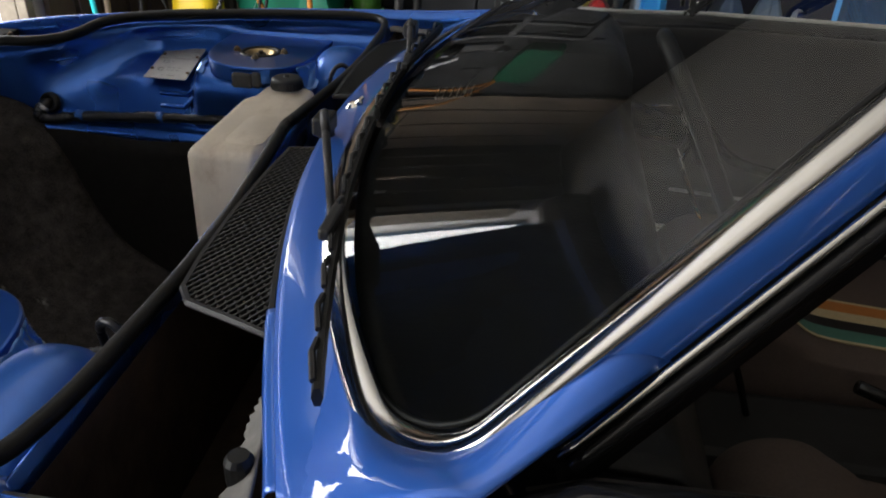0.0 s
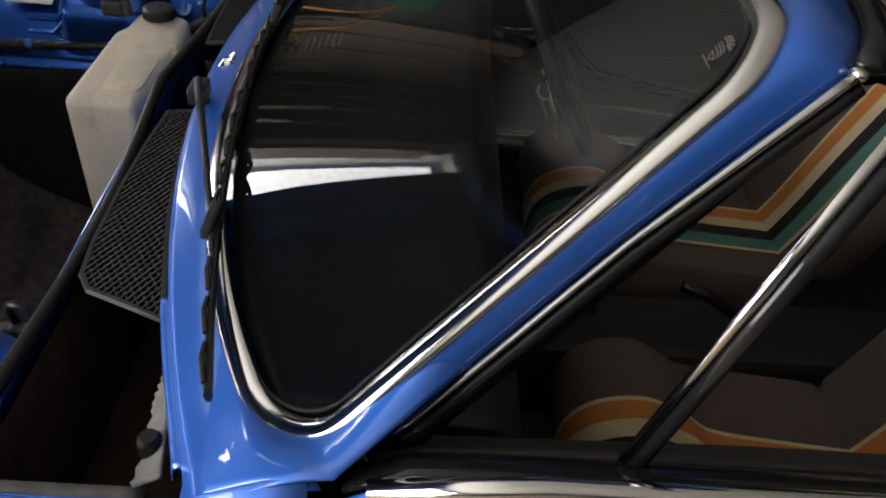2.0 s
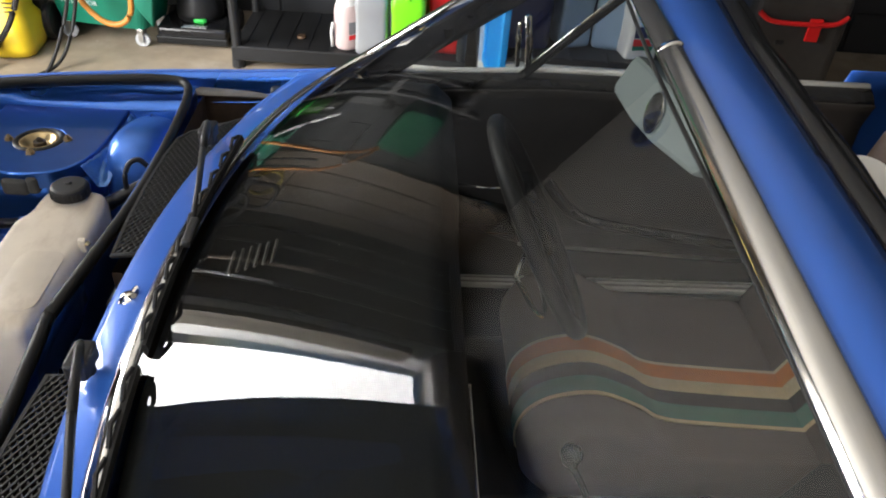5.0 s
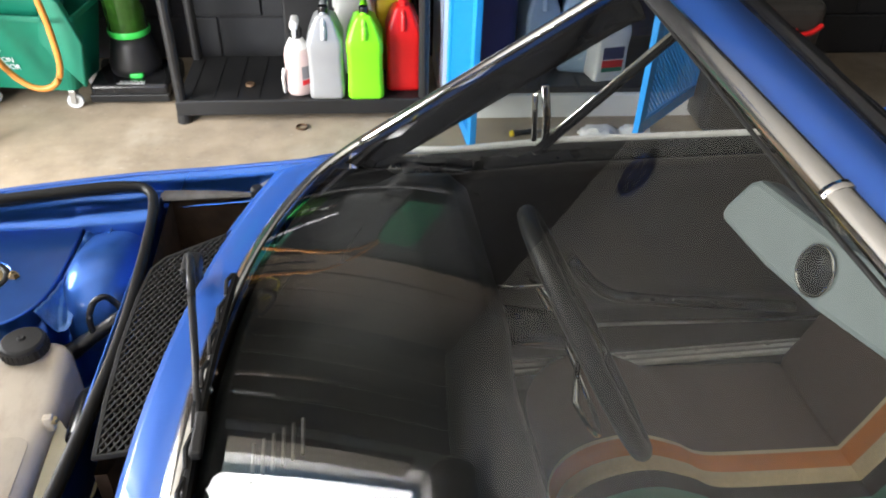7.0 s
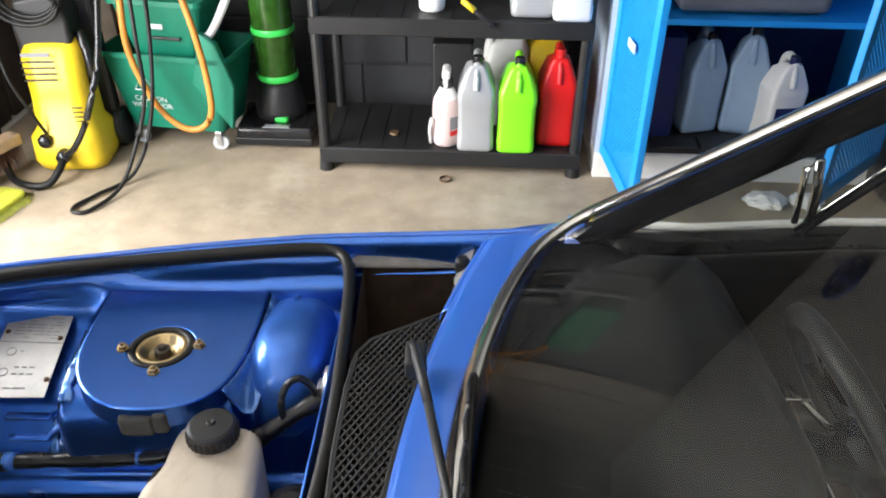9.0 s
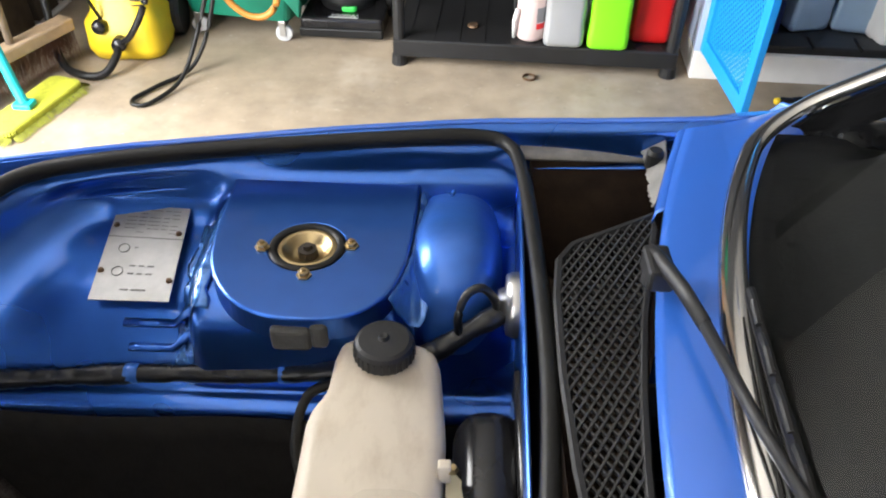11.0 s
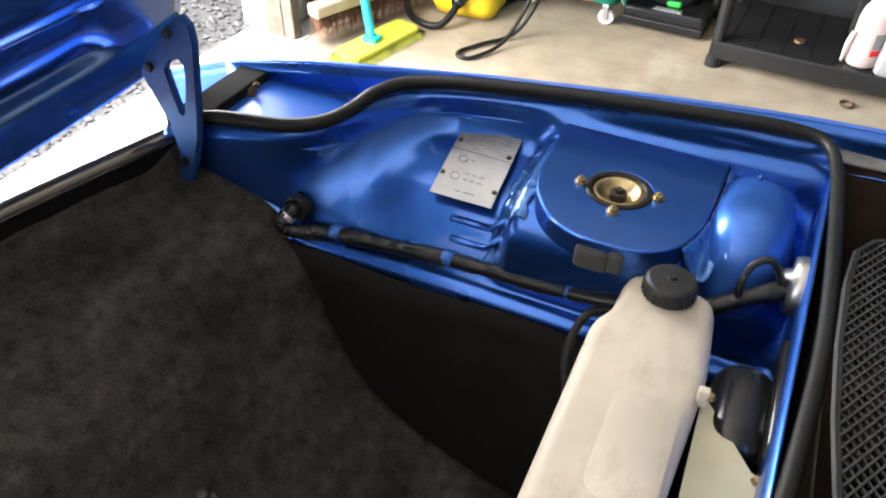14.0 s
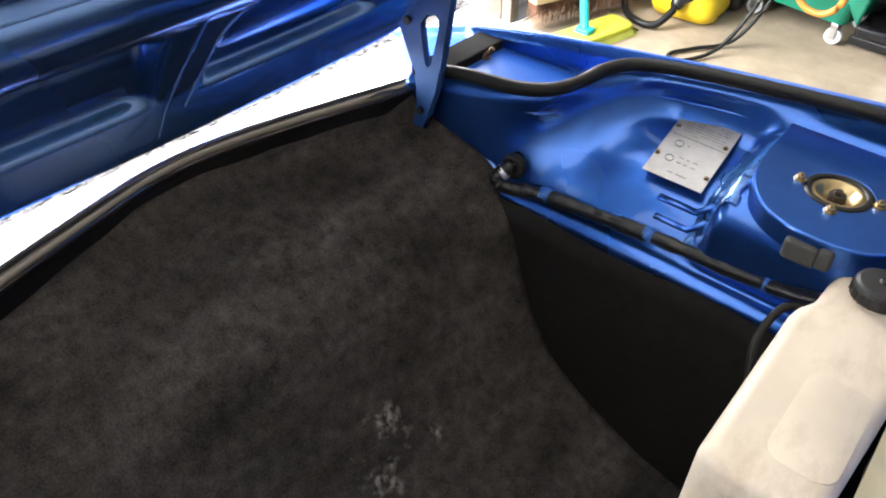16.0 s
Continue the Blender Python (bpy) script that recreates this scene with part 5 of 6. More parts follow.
def seat(v0, s0, short=0.0):
    cush = [Vector((p.x + short * (0.2 - 1.8 * (p.x - 0.55)), p.y - short * 0.9 * max(0.0, p.x - 0.6), 0)) for p in CUSH]
    back = [Vector((p.x - short * 0.85, p.y - short * 0.5, 0)) for p in BACK]
    st = part("front_seat", pillow([(p.x, p.y) for p in cush] + [(1.06 - short, 0.28)], v0 - 0.235, v0 + 0.235, 0.03), cloth, car, "brown cloth front seat with orange, cream and teal stripes", smooth=True)
    part("backrest", pillow([(p.x, p.y) for p in back] + [(1.38 - short, 0.80), (1.20 - short, 0.36)], v0 - 0.235, v0 + 0.235, 0.03), cloth, st, smooth=True)
    part("seat_base", box(0.85, v0, 0.25, 0.42, 0.40, 0.06, 0.01), vinyl, st)
    for lo, hi, mt in ((-0.008, 0.0, cream_cloth), (-0.045, -0.008, orange_cloth), (-0.078, -0.045, cream_cloth), (-0.112, -0.078, dark_cloth), (-0.15, -0.112, teal_cloth), (-0.158, -0.15, cream_cloth)):
        for path in (cush, back):
            n_ = len(path) - 1

            def band(a, b, path=path, n_=n_):
                k = a * n_
                i = min(int(k), n_ - 1)
                p = path[i].lerp(path[i + 1], k - i)
                t = (path[min(i + 1, n_)] - path[max(i - 1, 0)]).normalized()
                return (p.x - t.y * 0.0035, v0 + s0 + lo + (hi - lo) * b, p.y + t.x * 0.0035)
            part("stripe", grid(band, n_, 1, 0.002), mt, st)
    return st


seat(0.37, 0.005)
seat(-0.37, 0.085, 0.045)
part("cabin_floor", box(1.2, 0, 0.205, 2.5, 1.30, 0.03), vinyl, car)
part("floor_tunnel", prism([(-0.13, 0.22), (0.13, 0.22), (0.09, 0.36), (-0.09, 0.36)], 0.30, 1.5, "x", 0.02), vinyl, car)
part("gear_lever", join(tube(spline([(0.66, 0.02, 0.36), (0.63, 0.03, 0.44), (0.60, 0.04, 0.50)], 6), 0.006, 8), lathe([(0, 0.022), (0.014, 0.018), (0.019, 0.006), (0.014, -0.012), (0.008, -0.018)], 16, Matrix.Translation((0.598, 0.04, 0.515)))), gloss_black, car, smooth=True)
part("hand_brake", tube([(0.98, -0.02, 0.37), (0.86, 0.0, 0.44), (0.81, 0.005, 0.455)], 0.012, 10), gloss_black, car, smooth=True)
part("foot_bulkhead", grid(lambda a, b: (0.10 + 0.22 * b ** 2, -0.66 + 1.32 * a, 0.78 - 0.56 * b), 8, 8, 0.004), vinyl, car)
part("rear_bench", join(box(1.85, 0, 0.40, 0.46, 1.16, 0.14, 0.04, 3), box(2.12, 0, 0.66, 0.14, 1.2, 0.42, 0.05, 3)), vinyl, car, "black vinyl rear bench", smooth=True)
part("folded_hood", tube(spline([(1.75, -0.72, 0.88), (2.15, -0.68, 0.93), (2.32, -0.35, 0.95), (2.34, 0, 0.955), (2.32, 0.35, 0.95), (2.15, 0.68, 0.93), (1.75, 0.72, 0.88)], 6), 0.075, 12, flat=0.7), vinyl, car, "folded black fabric hood", smooth=True)
part("boot_lid", grid(lambda a, b: (2.38 + 0.86 * a, (2 * b - 1) * lin(a, (0, 0.775), (1, 0.70)), lin(a, (0, 0.885), (0.8, 0.85), (1, 0.80)) - 0.02 * (2 * b - 1) ** 2), 14, 18, 0.004), paint, car, smooth=True)
part("tail_panel", grid(lambda a, b: (3.2 + 0.05 * math.sin(math.pi * b), -0.75 + 1.5 * a, 0.80 - 0.5 * b), 12, 8, 0.004), paint, car, smooth=True)
part("underbody", box(1.0, 0, 0.185, 4.1, 1.20, 0.012), liner, car)

# ---- along the far wall ----
shelf = thing("shelving_unit", "black plastic garage shelving unit holding fluid jugs", "shelf")
for z in (0.098, 0.60, 1.10, 1.60):
    dk = part("shelf_deck", box(-0.06, 4.0, z - 0.01, 0.98, 0.42, 0.02, 0.003, 1), shelf_mat, shelf)
    for y in (3.795, 4.205):
        part("deck_lip", box(-0.06, y, z - 0.032, 0.99, 0.016, 0.062, 0.004, 1), shelf_mat, dk)
    for k in range(11):
        part("deck_rib", box(-0.50 + 0.088 * k, 4.0, z + 0.0012, 0.006, 0.38, 0.003), shelf_mat, dk)
for x in (-0.535, 0.415):
    for y in (3.81, 4.19):
        ps = part("post", prism([(x + 0.021 * math.cos(k * math.pi / 6), y + 0.021 * math.sin(k * math.pi / 6)) for k in range(12)], 0.0, 1.66, "z"), shelf_mat, shelf, smooth=False)
        part("foot", lathe([(0.0, 0.0), (0.029, 0.0), (0.027, 0.035), (0.02, 0.04)], 14, Matrix.Translation((x, y, 0))), shelf_mat, ps)


def jug(x, y, z, w, d, h, material, label, capm, turn=0.0):
    jg = thing("fluid_jug", label, "jug", pose(x, y, z, 0, 0, turn), "jugs on the shelf")

    def ring(s, zz, off=0.0):
        return [(px * s[0], py * s[1] + off, zz) for px, py in rounded(w, d, min(w, d) * 0.15, 4)]
    bm = bmesh.new()
    rings = []
    for sx, sy, t, off in ((0.88, 0.88, 0.0, 0), (0.985, 0.985, 0.025, 0), (1.0, 1.0, 0.06, 0), (1.0, 1.0, 0.16, 0), (0.965, 0.98, 0.19, 0), (0.965, 0.98, 0.52, 0), (1.0, 1.0, 0.55, 0), (1.0, 1.0, 0.66, 0), (0.95, 0.96, 0.70, 0), (0.62, 0.78, 0.86, 0), (0.44, 0.50, 0.92, -d * 0.12), (0.34, 0.30, 0.95, -d * 0.2)):
        rings.append([bm.verts.new(p) for p in ring((sx, sy), t * h, off)])
    n_ = len(rings[0])
    for a, b in zip(rings, rings[1:]):
        for k in range(n_):
            bm.faces.new((a[k], a[(k + 1) % n_], b[(k + 1) % n_], b[k]))
    bm.faces.new(rings[0][::-1])
    bm.faces.new(rings[-1])
    part("jug_body", bm, material, jg, smooth=True)
    part("jug_handle", tube(spline([(0, -d * 0.30, h * 0.93), (0, 0.0, h * 1.0), (0, d * 0.3, h * 0.97), (0, d * 0.42, h * 0.84), (0, d * 0.44, h * 0.70)], 6), w * 0.11, 10), material, jg, smooth=True)
    part("jug_rib", tube(spline([(0, -d * 0.47, h * 0.70), (0, -d * 0.40, h * 0.82), (0, -d * 0.28, h * 0.93)], 5), w * 0.09, 8), material, jg, smooth=True)
    part("jug_cap", lathe([(0, 0.028), (0.016, 0.028), (0.018, 0.024), (0.018, 0.0)], 18, Matrix.Translation((0, -d * 0.2, h * 0.95))), capm, jg, smooth=False)
    return jg


jug(0.037, 3.865, 0.1, 0.137, 0.17, 0.35, silver_mat, "silver grey plastic fluid jug on the shelf", gloss_black)
jug(0.188, 3.86, 0.1, 0.14, 0.17, 0.35, lime_mat, "bright lime green plastic fluid jug on the shelf", gloss_black)
jug(0.338, 3.93, 0.1, 0.137, 0.17, 0.36, red_mat, "red plastic fluid jug on the shelf", red_mat)
jug(0.15, 4.09, 0.1, 0.15, 0.17, 0.37, cloudy, "cloudy white plastic container behind the jugs", white_pl, 90)
jug(0.30, 4.11, 0.1, 0.12, 0.15, 0.37, yellow_mat, "yellow plastic container behind the red jug", yellow_mat, 90)
jug(0.22, 3.90, 0.602, 0.15, 0.17, 0.33, silver_mat, "silver grey jug on the middle shelf", gloss_black)
jug(0.375 - 0.02, 3.86, 0.602, 0.135, 0.16, 0.33, pale_grey, "pale grey jug on the middle shelf", white_pl)
tub = thing("white_tub", "small white plastic tub on the shelf", "tub", pose(-0.13, 3.90, 0.602))
part("tub_body", lathe([(0, 0), (0.042, 0), (0.046, 0.01), (0.05, 0.10), (0.048, 0.105), (0.0, 0.105)], 24), white_pl, tub, smooth=True)
part("tub_lid", lathe([(0.0, 0.12), (0.05, 0.12), (0.053, 0.116), (0.053, 0.10)], 24), white_pl, tub)
mk = thing("yellow_marker", "yellow and black marker lying over the shelf edge", "pen", look((0.03, 3.79, 0.625), (0.12, 3.76, 0.56)))
part("barrel", lathe([(0, -0.07), (0.008, -0.07), (0.009, -0.06), (0.009, 0.04), (0.006, 0.06), (0, 0.06)], 12), gloss_black, mk, smooth=True)
part("marker_cap", lathe([(0.0095, 0.01), (0.0105, 0.01), (0.0105, 0.065), (0.0, 0.07)], 12), yellow_mat, mk, smooth=True)
sp = thing("spray_bottle", "white trigger spray bottle with a red and black label", "bottle", pose(-0.075, 3.865, 0.1) @ Matrix.Scale(1.15, 4))
part("bottle_body", lathe([(0, 0), (0.040, 0.0), (0.045, 0.008), (0.045, 0.135), (0.040, 0.16), (0.024, 0.185), (0.018, 0.20), (0, 0.20)], 24), pinkish, sp, smooth=True)
part("bottle_shoulder", lathe([(0.0405, 0.158), (0.030, 0.18), (0.019, 0.20), (0, 0.20)], 24), white_pl, sp, smooth=True)
part("collar", lathe([(0.021, 0.198), (0.022, 0.225), (0.014, 0.23)], 18), gloss_black, sp, smooth=True)
part("trigger_head", join(box(0, -0.01, 0.25, 0.026, 0.07, 0.03, 0.008), box(0.0, -0.042, 0.232, 0.012, 0.008, 0.045, 0.003)), white_pl, sp)
for k, (zz, hh, mt) in enumerate(((0.05, 0.018, red_mat), (0.085, 0.045, bar_mat))):
    bm = bmesh.new()
    cols = [[bm.verts.new((0.0462 * math.cos(a), 0.0462 * math.sin(a), z)) for z in (zz - hh / 2, zz + hh / 2)] for a in np.linspace(-1.25, -0.05, 9)]
    for c0, c1 in zip(cols, cols[1:]):
        bm.faces.new((c0[0], c1[0], c1[1], c0[1]))
    part("label", bm, mt, sp)
part("hook", tube([(-0.05, -0.02, 0.005), (-0.052, -0.03, 0.06), (-0.045, -0.035, 0.10)], 0.006, 8), white_pl, sp, smooth=True)
tagged(part("black_case", box(-0.06, 4.10, 0.26, 0.16, 0.08, 0.32, 0.01), plastic), "black plastic case standing on the shelf", "case")
tagged(part("bottle_cap", lathe([(0.020, 0.0), (0.024, 0.002), (0.024, 0.008), (0.020, 0.009), (0.019, 0.002)], 24, Matrix.Translation((-0.07, 3.74, 0.001))), rust_steel), "brass coloured metal ring lying on the floor", "ring")
tagged(part("bottle_cap", lathe([(0.0, 0.008), (0.018, 0.008), (0.02, 0.0)], 16, Matrix.Translation((-0.28, 3.92, 0.1015))), rust_steel), "brass coloured cap lying on the shelf deck", "cap")

# upright vacuum cleaner
vac = thing("vacuum_cleaner", "black upright vacuum cleaner with a green dust cylinder", "vacuum", pose(-0.775, 4.1, 0))
part("head", prism([(-0.155, -0.135), (0.155, -0.135), (0.16, 0.0), (0.13, 0.13), (-0.13, 0.13), (-0.16, 0.0)], 0.012, 0.085, "z", 0.014, 3), gloss_black, vac, "black floor head")
part("bumper", box(0, -0.137, 0.03, 0.315, 0.02, 0.035, 0.006), rubber, vac)
part("motor_housing", lathe([(0, 0.08), (0.10, 0.08), (0.105, 0.12), (0.085, 0.20), (0.078, 0.235), (0, 0.235)], 28, Matrix.Translation((0.0, 0.03, 0))), plastic, vac, smooth=True)
part("dust_cylinder", lathe([(0.0, 0.235), (0.077, 0.235), (0.079, 0.25), (0.083, 0.62), (0.08, 0.64), (0, 0.64)], 28, Matrix.Translation((0.0, 0.03, 0))), green_clear, vac, "translucent green dust cylinder", smooth=True)
part("cylinder_band", lathe([(0.081, 0.24), (0.084, 0.245), (0.084, 0.262), (0.081, 0.266)], 28, Matrix.Translation((0.0, 0.03, 0))), bright_green, vac, smooth=True)
part("cylinder_band", lathe([(0.083, 0.43), (0.086, 0.435), (0.086, 0.45), (0.083, 0.455)], 28, Matrix.Translation((0.0, 0.03, 0))), bright_green, vac, smooth=True)
part("cone", lathe([(0.015, 0.46), (0.045, 0.58), (0.05, 0.61)], 20, Matrix.Translation((0.0, 0.03, 0))), steel, vac, smooth=True)
part("top_housing", lathe([(0.083, 0.64), (0.09, 0.66), (0.08, 0.78), (0.0, 0.80)], 28, Matrix.Translation((0, 0.03, 0))), gloss_black, vac, smooth=True)
part("spine", box(0, 0.13, 0.60, 0.09, 0.06, 1.0, 0.02), plastic, vac)
part("grip", tube(spline([(0, 0.13, 1.08), (0, 0.10, 1.16), (0, 0.02, 1.18), (0, 0.0, 1.10)], 6), 0.016, 10), gloss_black, vac, smooth=True)
part("pedal", prism(rounded(0.06, 0.035, 0.016, 5, 0.02, -0.06), 0.084, 0.105, "z", 0.006), bright_green, vac, "bright green foot pedal")
for x in (-0.15, 0.15):
    part("vac_wheel", lathe([(0, -0.015), (0.04, -0.015), (0.045, -0.01), (0.045, 0.01), (0.04, 0.015), (0, 0.015)], 20, pose(x, 0.10, 0.046, 0, 90, 0)), plastic, vac)


def words(name, text, size, m, material, parent):
    cu = bpy.data.curves.new(name, "FONT")
    cu.body, cu.size, cu.extrude, cu.align_x, cu.align_y = text, size, 0.0006, "CENTER", "CENTER"
    ob = bpy.data.objects.new(name, cu)
    scene.collection.objects.link(ob)
    bpy.context.view_layer.update()
    me = bpy.data.meshes.new_from_object(ob.evaluated_get(bpy.context.evaluated_depsgraph_get()))
    bpy.data.objects.remove(ob)
    bpy.data.curves.remove(cu)
    t = part(name, me, material, parent)
    t.matrix_local = m
    return t


words("lettering", "2000W", 0.034, pose(0.01, -0.115, 0.0868, 0, 0, 0), pale_grey, vac)
part("lettering_bar", box(0.01, -0.128, 0.087, 0.11, 0.006, 0.0012), pale_grey, vac)

# mop bucket
bk = thing("mop_bucket", "green plastic mop bucket with wringer on castors", "bucket", pose(-1.14, 4.06, 0, 0, 0, -8))


def tub_mesh(w0, d0, w1, d1, z0, z1, t):
    bm = bmesh.new()
    rows = []
    for w, d, z in ((w0, d0, z0), (w1, d1, z1), (w1 + 0.02, d1 + 0.02, z1), (w1 + 0.02, d1 + 0.02, z1 - 0.02), (w1 + 0.004, d1 + 0.004, z1 - 0.021), (w1 - t, d1 - t, z1 - 0.005), (w0 - t, d0 - t, z0 + 0.01)):
        rows.append([bm.verts.new((x, y, z)) for x, y in rounded(w, d, 0.035, 4)])
    n_ = len(rows[0])
    for a, b in zip(rows, rows[1:]):
        for k in range(n_):
            bm.faces.new((a[k], a[(k + 1) % n_], b[(k + 1) % n_], b[k]))
    bm.faces.new(rows[0][::-1])
    bm.faces.new(rows[-1])
    return bm


part("tub", tub_mesh(0.40, 0.24, 0.52, 0.30, 0.085, 0.40, 0.01), green_mat, bk, smooth=False)
wr = part("wringer", tub_mesh(0.26, 0.20, 0.36, 0.26, 0.36, 0.60, 0.012), green_mat, bk, smooth=False)
part("wringer_slot", box(0.02, -0.118, 0.455, 0.13, 0.01, 0.012, 0.003), plastic, wr)
part("wringer_badge", box(0.0, -0.122, 0.50, 0.045, 0.003, 0.018), pale_grey, wr)
part("cheek", prism([(0.12, 0.30), (0.26, 0.12), (0.29, 0.30), (0.24, 0.46), (0.18, 0.50)], -0.16, -0.13, "y", 0.006), green_mat, bk)
part("lever", tube(spline([(0.17, -0.10, 0.46), (0.22, -0.12, 0.50), (0.32, -0.14, 0.66), (0.40, -0.12, 0.86)], 6), 0.015, 10), pale_grey, bk, "grey wringer lever", smooth=True)
for x, y in ((-0.17, -0.10), (0.17, -0.10), (-0.17, 0.10), (0.17, 0.10)):
    cs = part("castor", lathe([(0, -0.012), (0.028, -0.012), (0.032, -0.006), (0.032, 0.006), (0.028, 0.012), (0, 0.012)], 18, pose(x, y, 0.033, 90, 0, 20)), pale_grey, bk)
    part("castor_fork", join(box(x, y, 0.075, 0.03, 0.036, 0.02, 0.004), box(x, y - 0.016, 0.05, 0.022, 0.004, 0.05), box(x, y + 0.016, 0.05, 0.022, 0.004, 0.05)), steel, cs)
tm = pose(-0.075, -0.1405, 0.20, 97, 0, 0)
words("lettering", "CAUTION\nWET FLOOR", 0.030, tm, pale_grey, bk)
tri = [(-0.04, 0.0), (0.04, 0.0), (0.0, 0.068)]
part("warning_triangle", tube([Vector((-0.09 + x, -0.1445 - 0.05 * z, 0.252 + z)) for x, z in tri], 0.004, 6, True), pale_grey, bk)

# pressure washer with its hoses
pw = thing("pressure_washer", "yellow pressure washer with a coiled black hose", "washer", pose(-1.515, 3.82, 0, 0, 0, 6))
bm = bmesh.new()
rows = []
for w, d, z, oy in ((0.25, 0.22, 0.012, 0), (0.27, 0.25, 0.05, 0), (0.26, 0.24, 0.14, 0.0), (0.22, 0.20, 0.17, 0.01), (0.21, 0.19, 0.30, 0.02), (0.22, 0.18, 0.42, 0.03), (0.20, 0.15, 0.47, 0.04), (0.16, 0.10, 0.49, 0.05)):
    rows.append([bm.verts.new((x, y + oy, z)) for x, y in rounded(w, d, 0.055, 5)])
n_ = len(rows[0])
for a, b in zip(rows, rows[1:]):
    for k in range(n_):
        bm.faces.new((a[k], a[(k + 1) % n_], b[(k + 1) % n_], b[k]))
bm.faces.new(rows[0][::-1])
bm.faces.new(rows[-1])
part("shell", bm, yellow_mat, pw, "yellow plastic shell", smooth=True)
for k in range(4):
    part("vent_slot", box(-0.03, -0.078 + 0.002 * k, 0.36 + 0.022 * k, 0.12, 0.006, 0.006, 0.002), plastic, pw)
for k in range(4):
    part("side_slot", box(0.07, -0.084, 0.20 + 0.018 * k, 0.04, 0.006, 0.005, 0.001), plastic, pw)
part("badge", box(-0.03, -0.072, 0.452, 0.10, 0.006, 0.014, 0.001), bar_mat, pw)
part("knob", lathe([(0, 0.03), (0.02, 0.028), (0.026, 0.018), (0.026, 0)], 18, pose(-0.06, -0.115, 0.14, 90, 0, 0)), gloss_black, pw, smooth=True)
part("outlet", lathe([(0, 0.05), (0.022, 0.05), (0.026, 0.03), (0.026, 0)], 18, pose(0.0, -0.115, 0.085, 90, 0, 0)), gloss_black, pw, smooth=True)
part("back_frame", box(0.02, 0.14, 0.34, 0.24, 0.06, 0.66, 0.02), plastic, pw)
part("top_housing", prism([(-0.10, 0.44), (-0.11, 0.56), (-0.08, 0.63), (0.05, 0.65), (0.09, 0.58), (0.085, 0.47), (0.06, 0.44)], -0.02, 0.12, "y", 0.015, 3), plastic, pw, "black upper housing")
part("lance_clip", tube(spline([(0.10, 0.02, 0.30), (0.125, 0.0, 0.36), (0.12, 0.01, 0.44), (0.10, 0.04, 0.50)], 5), 0.018, 8), gloss_black, pw, smooth=True)
for k in range(3):
    part("hose_wrap", tube([(-0.02 + (0.10 + 0.012 * k) * math.cos(g), -0.03 - 0.016 * k, 0.66 + (0.085 + 0.01 * k) * math.sin(g)) for g in np.linspace(0, 2 * math.pi, 28, endpoint=False)], 0.0075, 8, True), rubber, pw, smooth=True)
part("carry_handle", tube(spline([(-0.10, 0.13, 0.64), (-0.09, 0.11, 0.86), (0.0, 0.10, 0.90), (0.09, 0.11, 0.86), (0.10, 0.13, 0.64)], 6), 0.016, 10), plastic, pw, smooth=True)
for s in (-1, 1):
    part("washer_wheel", lathe([(0, -0.02), (0.07, -0.02), (0.08, -0.01), (0.08, 0.01), (0.07, 0.02), (0, 0.02)], 24, pose(0.14 * s, 0.13, 0.082, 0, 90, 0)), plastic, pw)
hoses = [
    ("high_pressure_hose", "black high pressure hose looped on the floor", [(-1.19, 3.86, 0.98), (-1.15, 3.76, 0.75), (-1.14, 3.71, 0.54), (-1.15, 3.70, 0.33), (-1.20, 3.66, 0.16), (-1.25, 3.56, 0.03), (-1.31, 3.43, 0.010), (-1.36, 3.41, 0.010), (-1.375, 3.45, 0.010), (-1.33, 3.53, 0.012), (-1.24, 3.66, 0.03), (-1.17, 3.74, 0.20), (-1.13, 3.78, 0.45), (-1.12, 3.82, 0.75), (-1.15, 3.9, 1.0)], 0.0075, rubber),
    ("washer_hose", "thick black hose running from the pressure washer", [(-1.505, 3.69, 0.085), (-1.50, 3.63, 0.06), (-1.53, 3.58, 0.022), (-1.60, 3.57, 0.018), (-1.70, 3.63, 0.03), (-1.76, 3.73, 0.16), (-1.77, 3.81, 0.45), (-1.74, 3.87, 0.8), (-1.70, 3.89, 0.95)], 0.014, rubber),
    ("spray_lance", "black spray lance hanging across the washer", [(-1.50, 3.68, 0.09), (-1.44, 3.65, 0.13), (-1.38, 3.66, 0.22), (-1.33, 3.68, 0.34), (-1.30, 3.73, 0.46), (-1.28, 3.81, 0.7)], 0.012, gloss_black),
    ("power_cord", "black power cord draped over the washer", [(-1.56, 3.72, 0.14), (-1.58, 3.69, 0.25), (-1.63, 3.69, 0.40), (-1.66, 3.75, 0.58), (-1.60, 3.84, 0.75)], 0.006, rubber),
    ("orange_hose", "orange air hose hanging against the wall", [(-1.08, 4.16, 1.36), (-1.16, 4.05, 1.26), (-1.20, 3.90, 1.10), (-1.205, 3.84, 0.9), (-1.21, 3.81, 0.67), (-1.22, 3.80, 0.46), (-1.16, 3.79, 0.27), (-1.08, 3.785, 0.175), (-1.0, 3.785, 0.165), (-0.95, 3.79, 0.23), (-0.95, 3.80, 0.38), (-0.975, 3.81, 0.55), (-1.01, 3.83, 0.70), (-1.06, 3.88, 1.0), (-1.10, 4.03, 1.22), (-1.08, 4.15, 1.34)], 0.012, orange_mat),
]
for nm, lb, pts, r, mt in hoses:
    tagged(part(nm, tube(spline(pts, 8), r, 10), mt, smooth=True), lb, "hose")
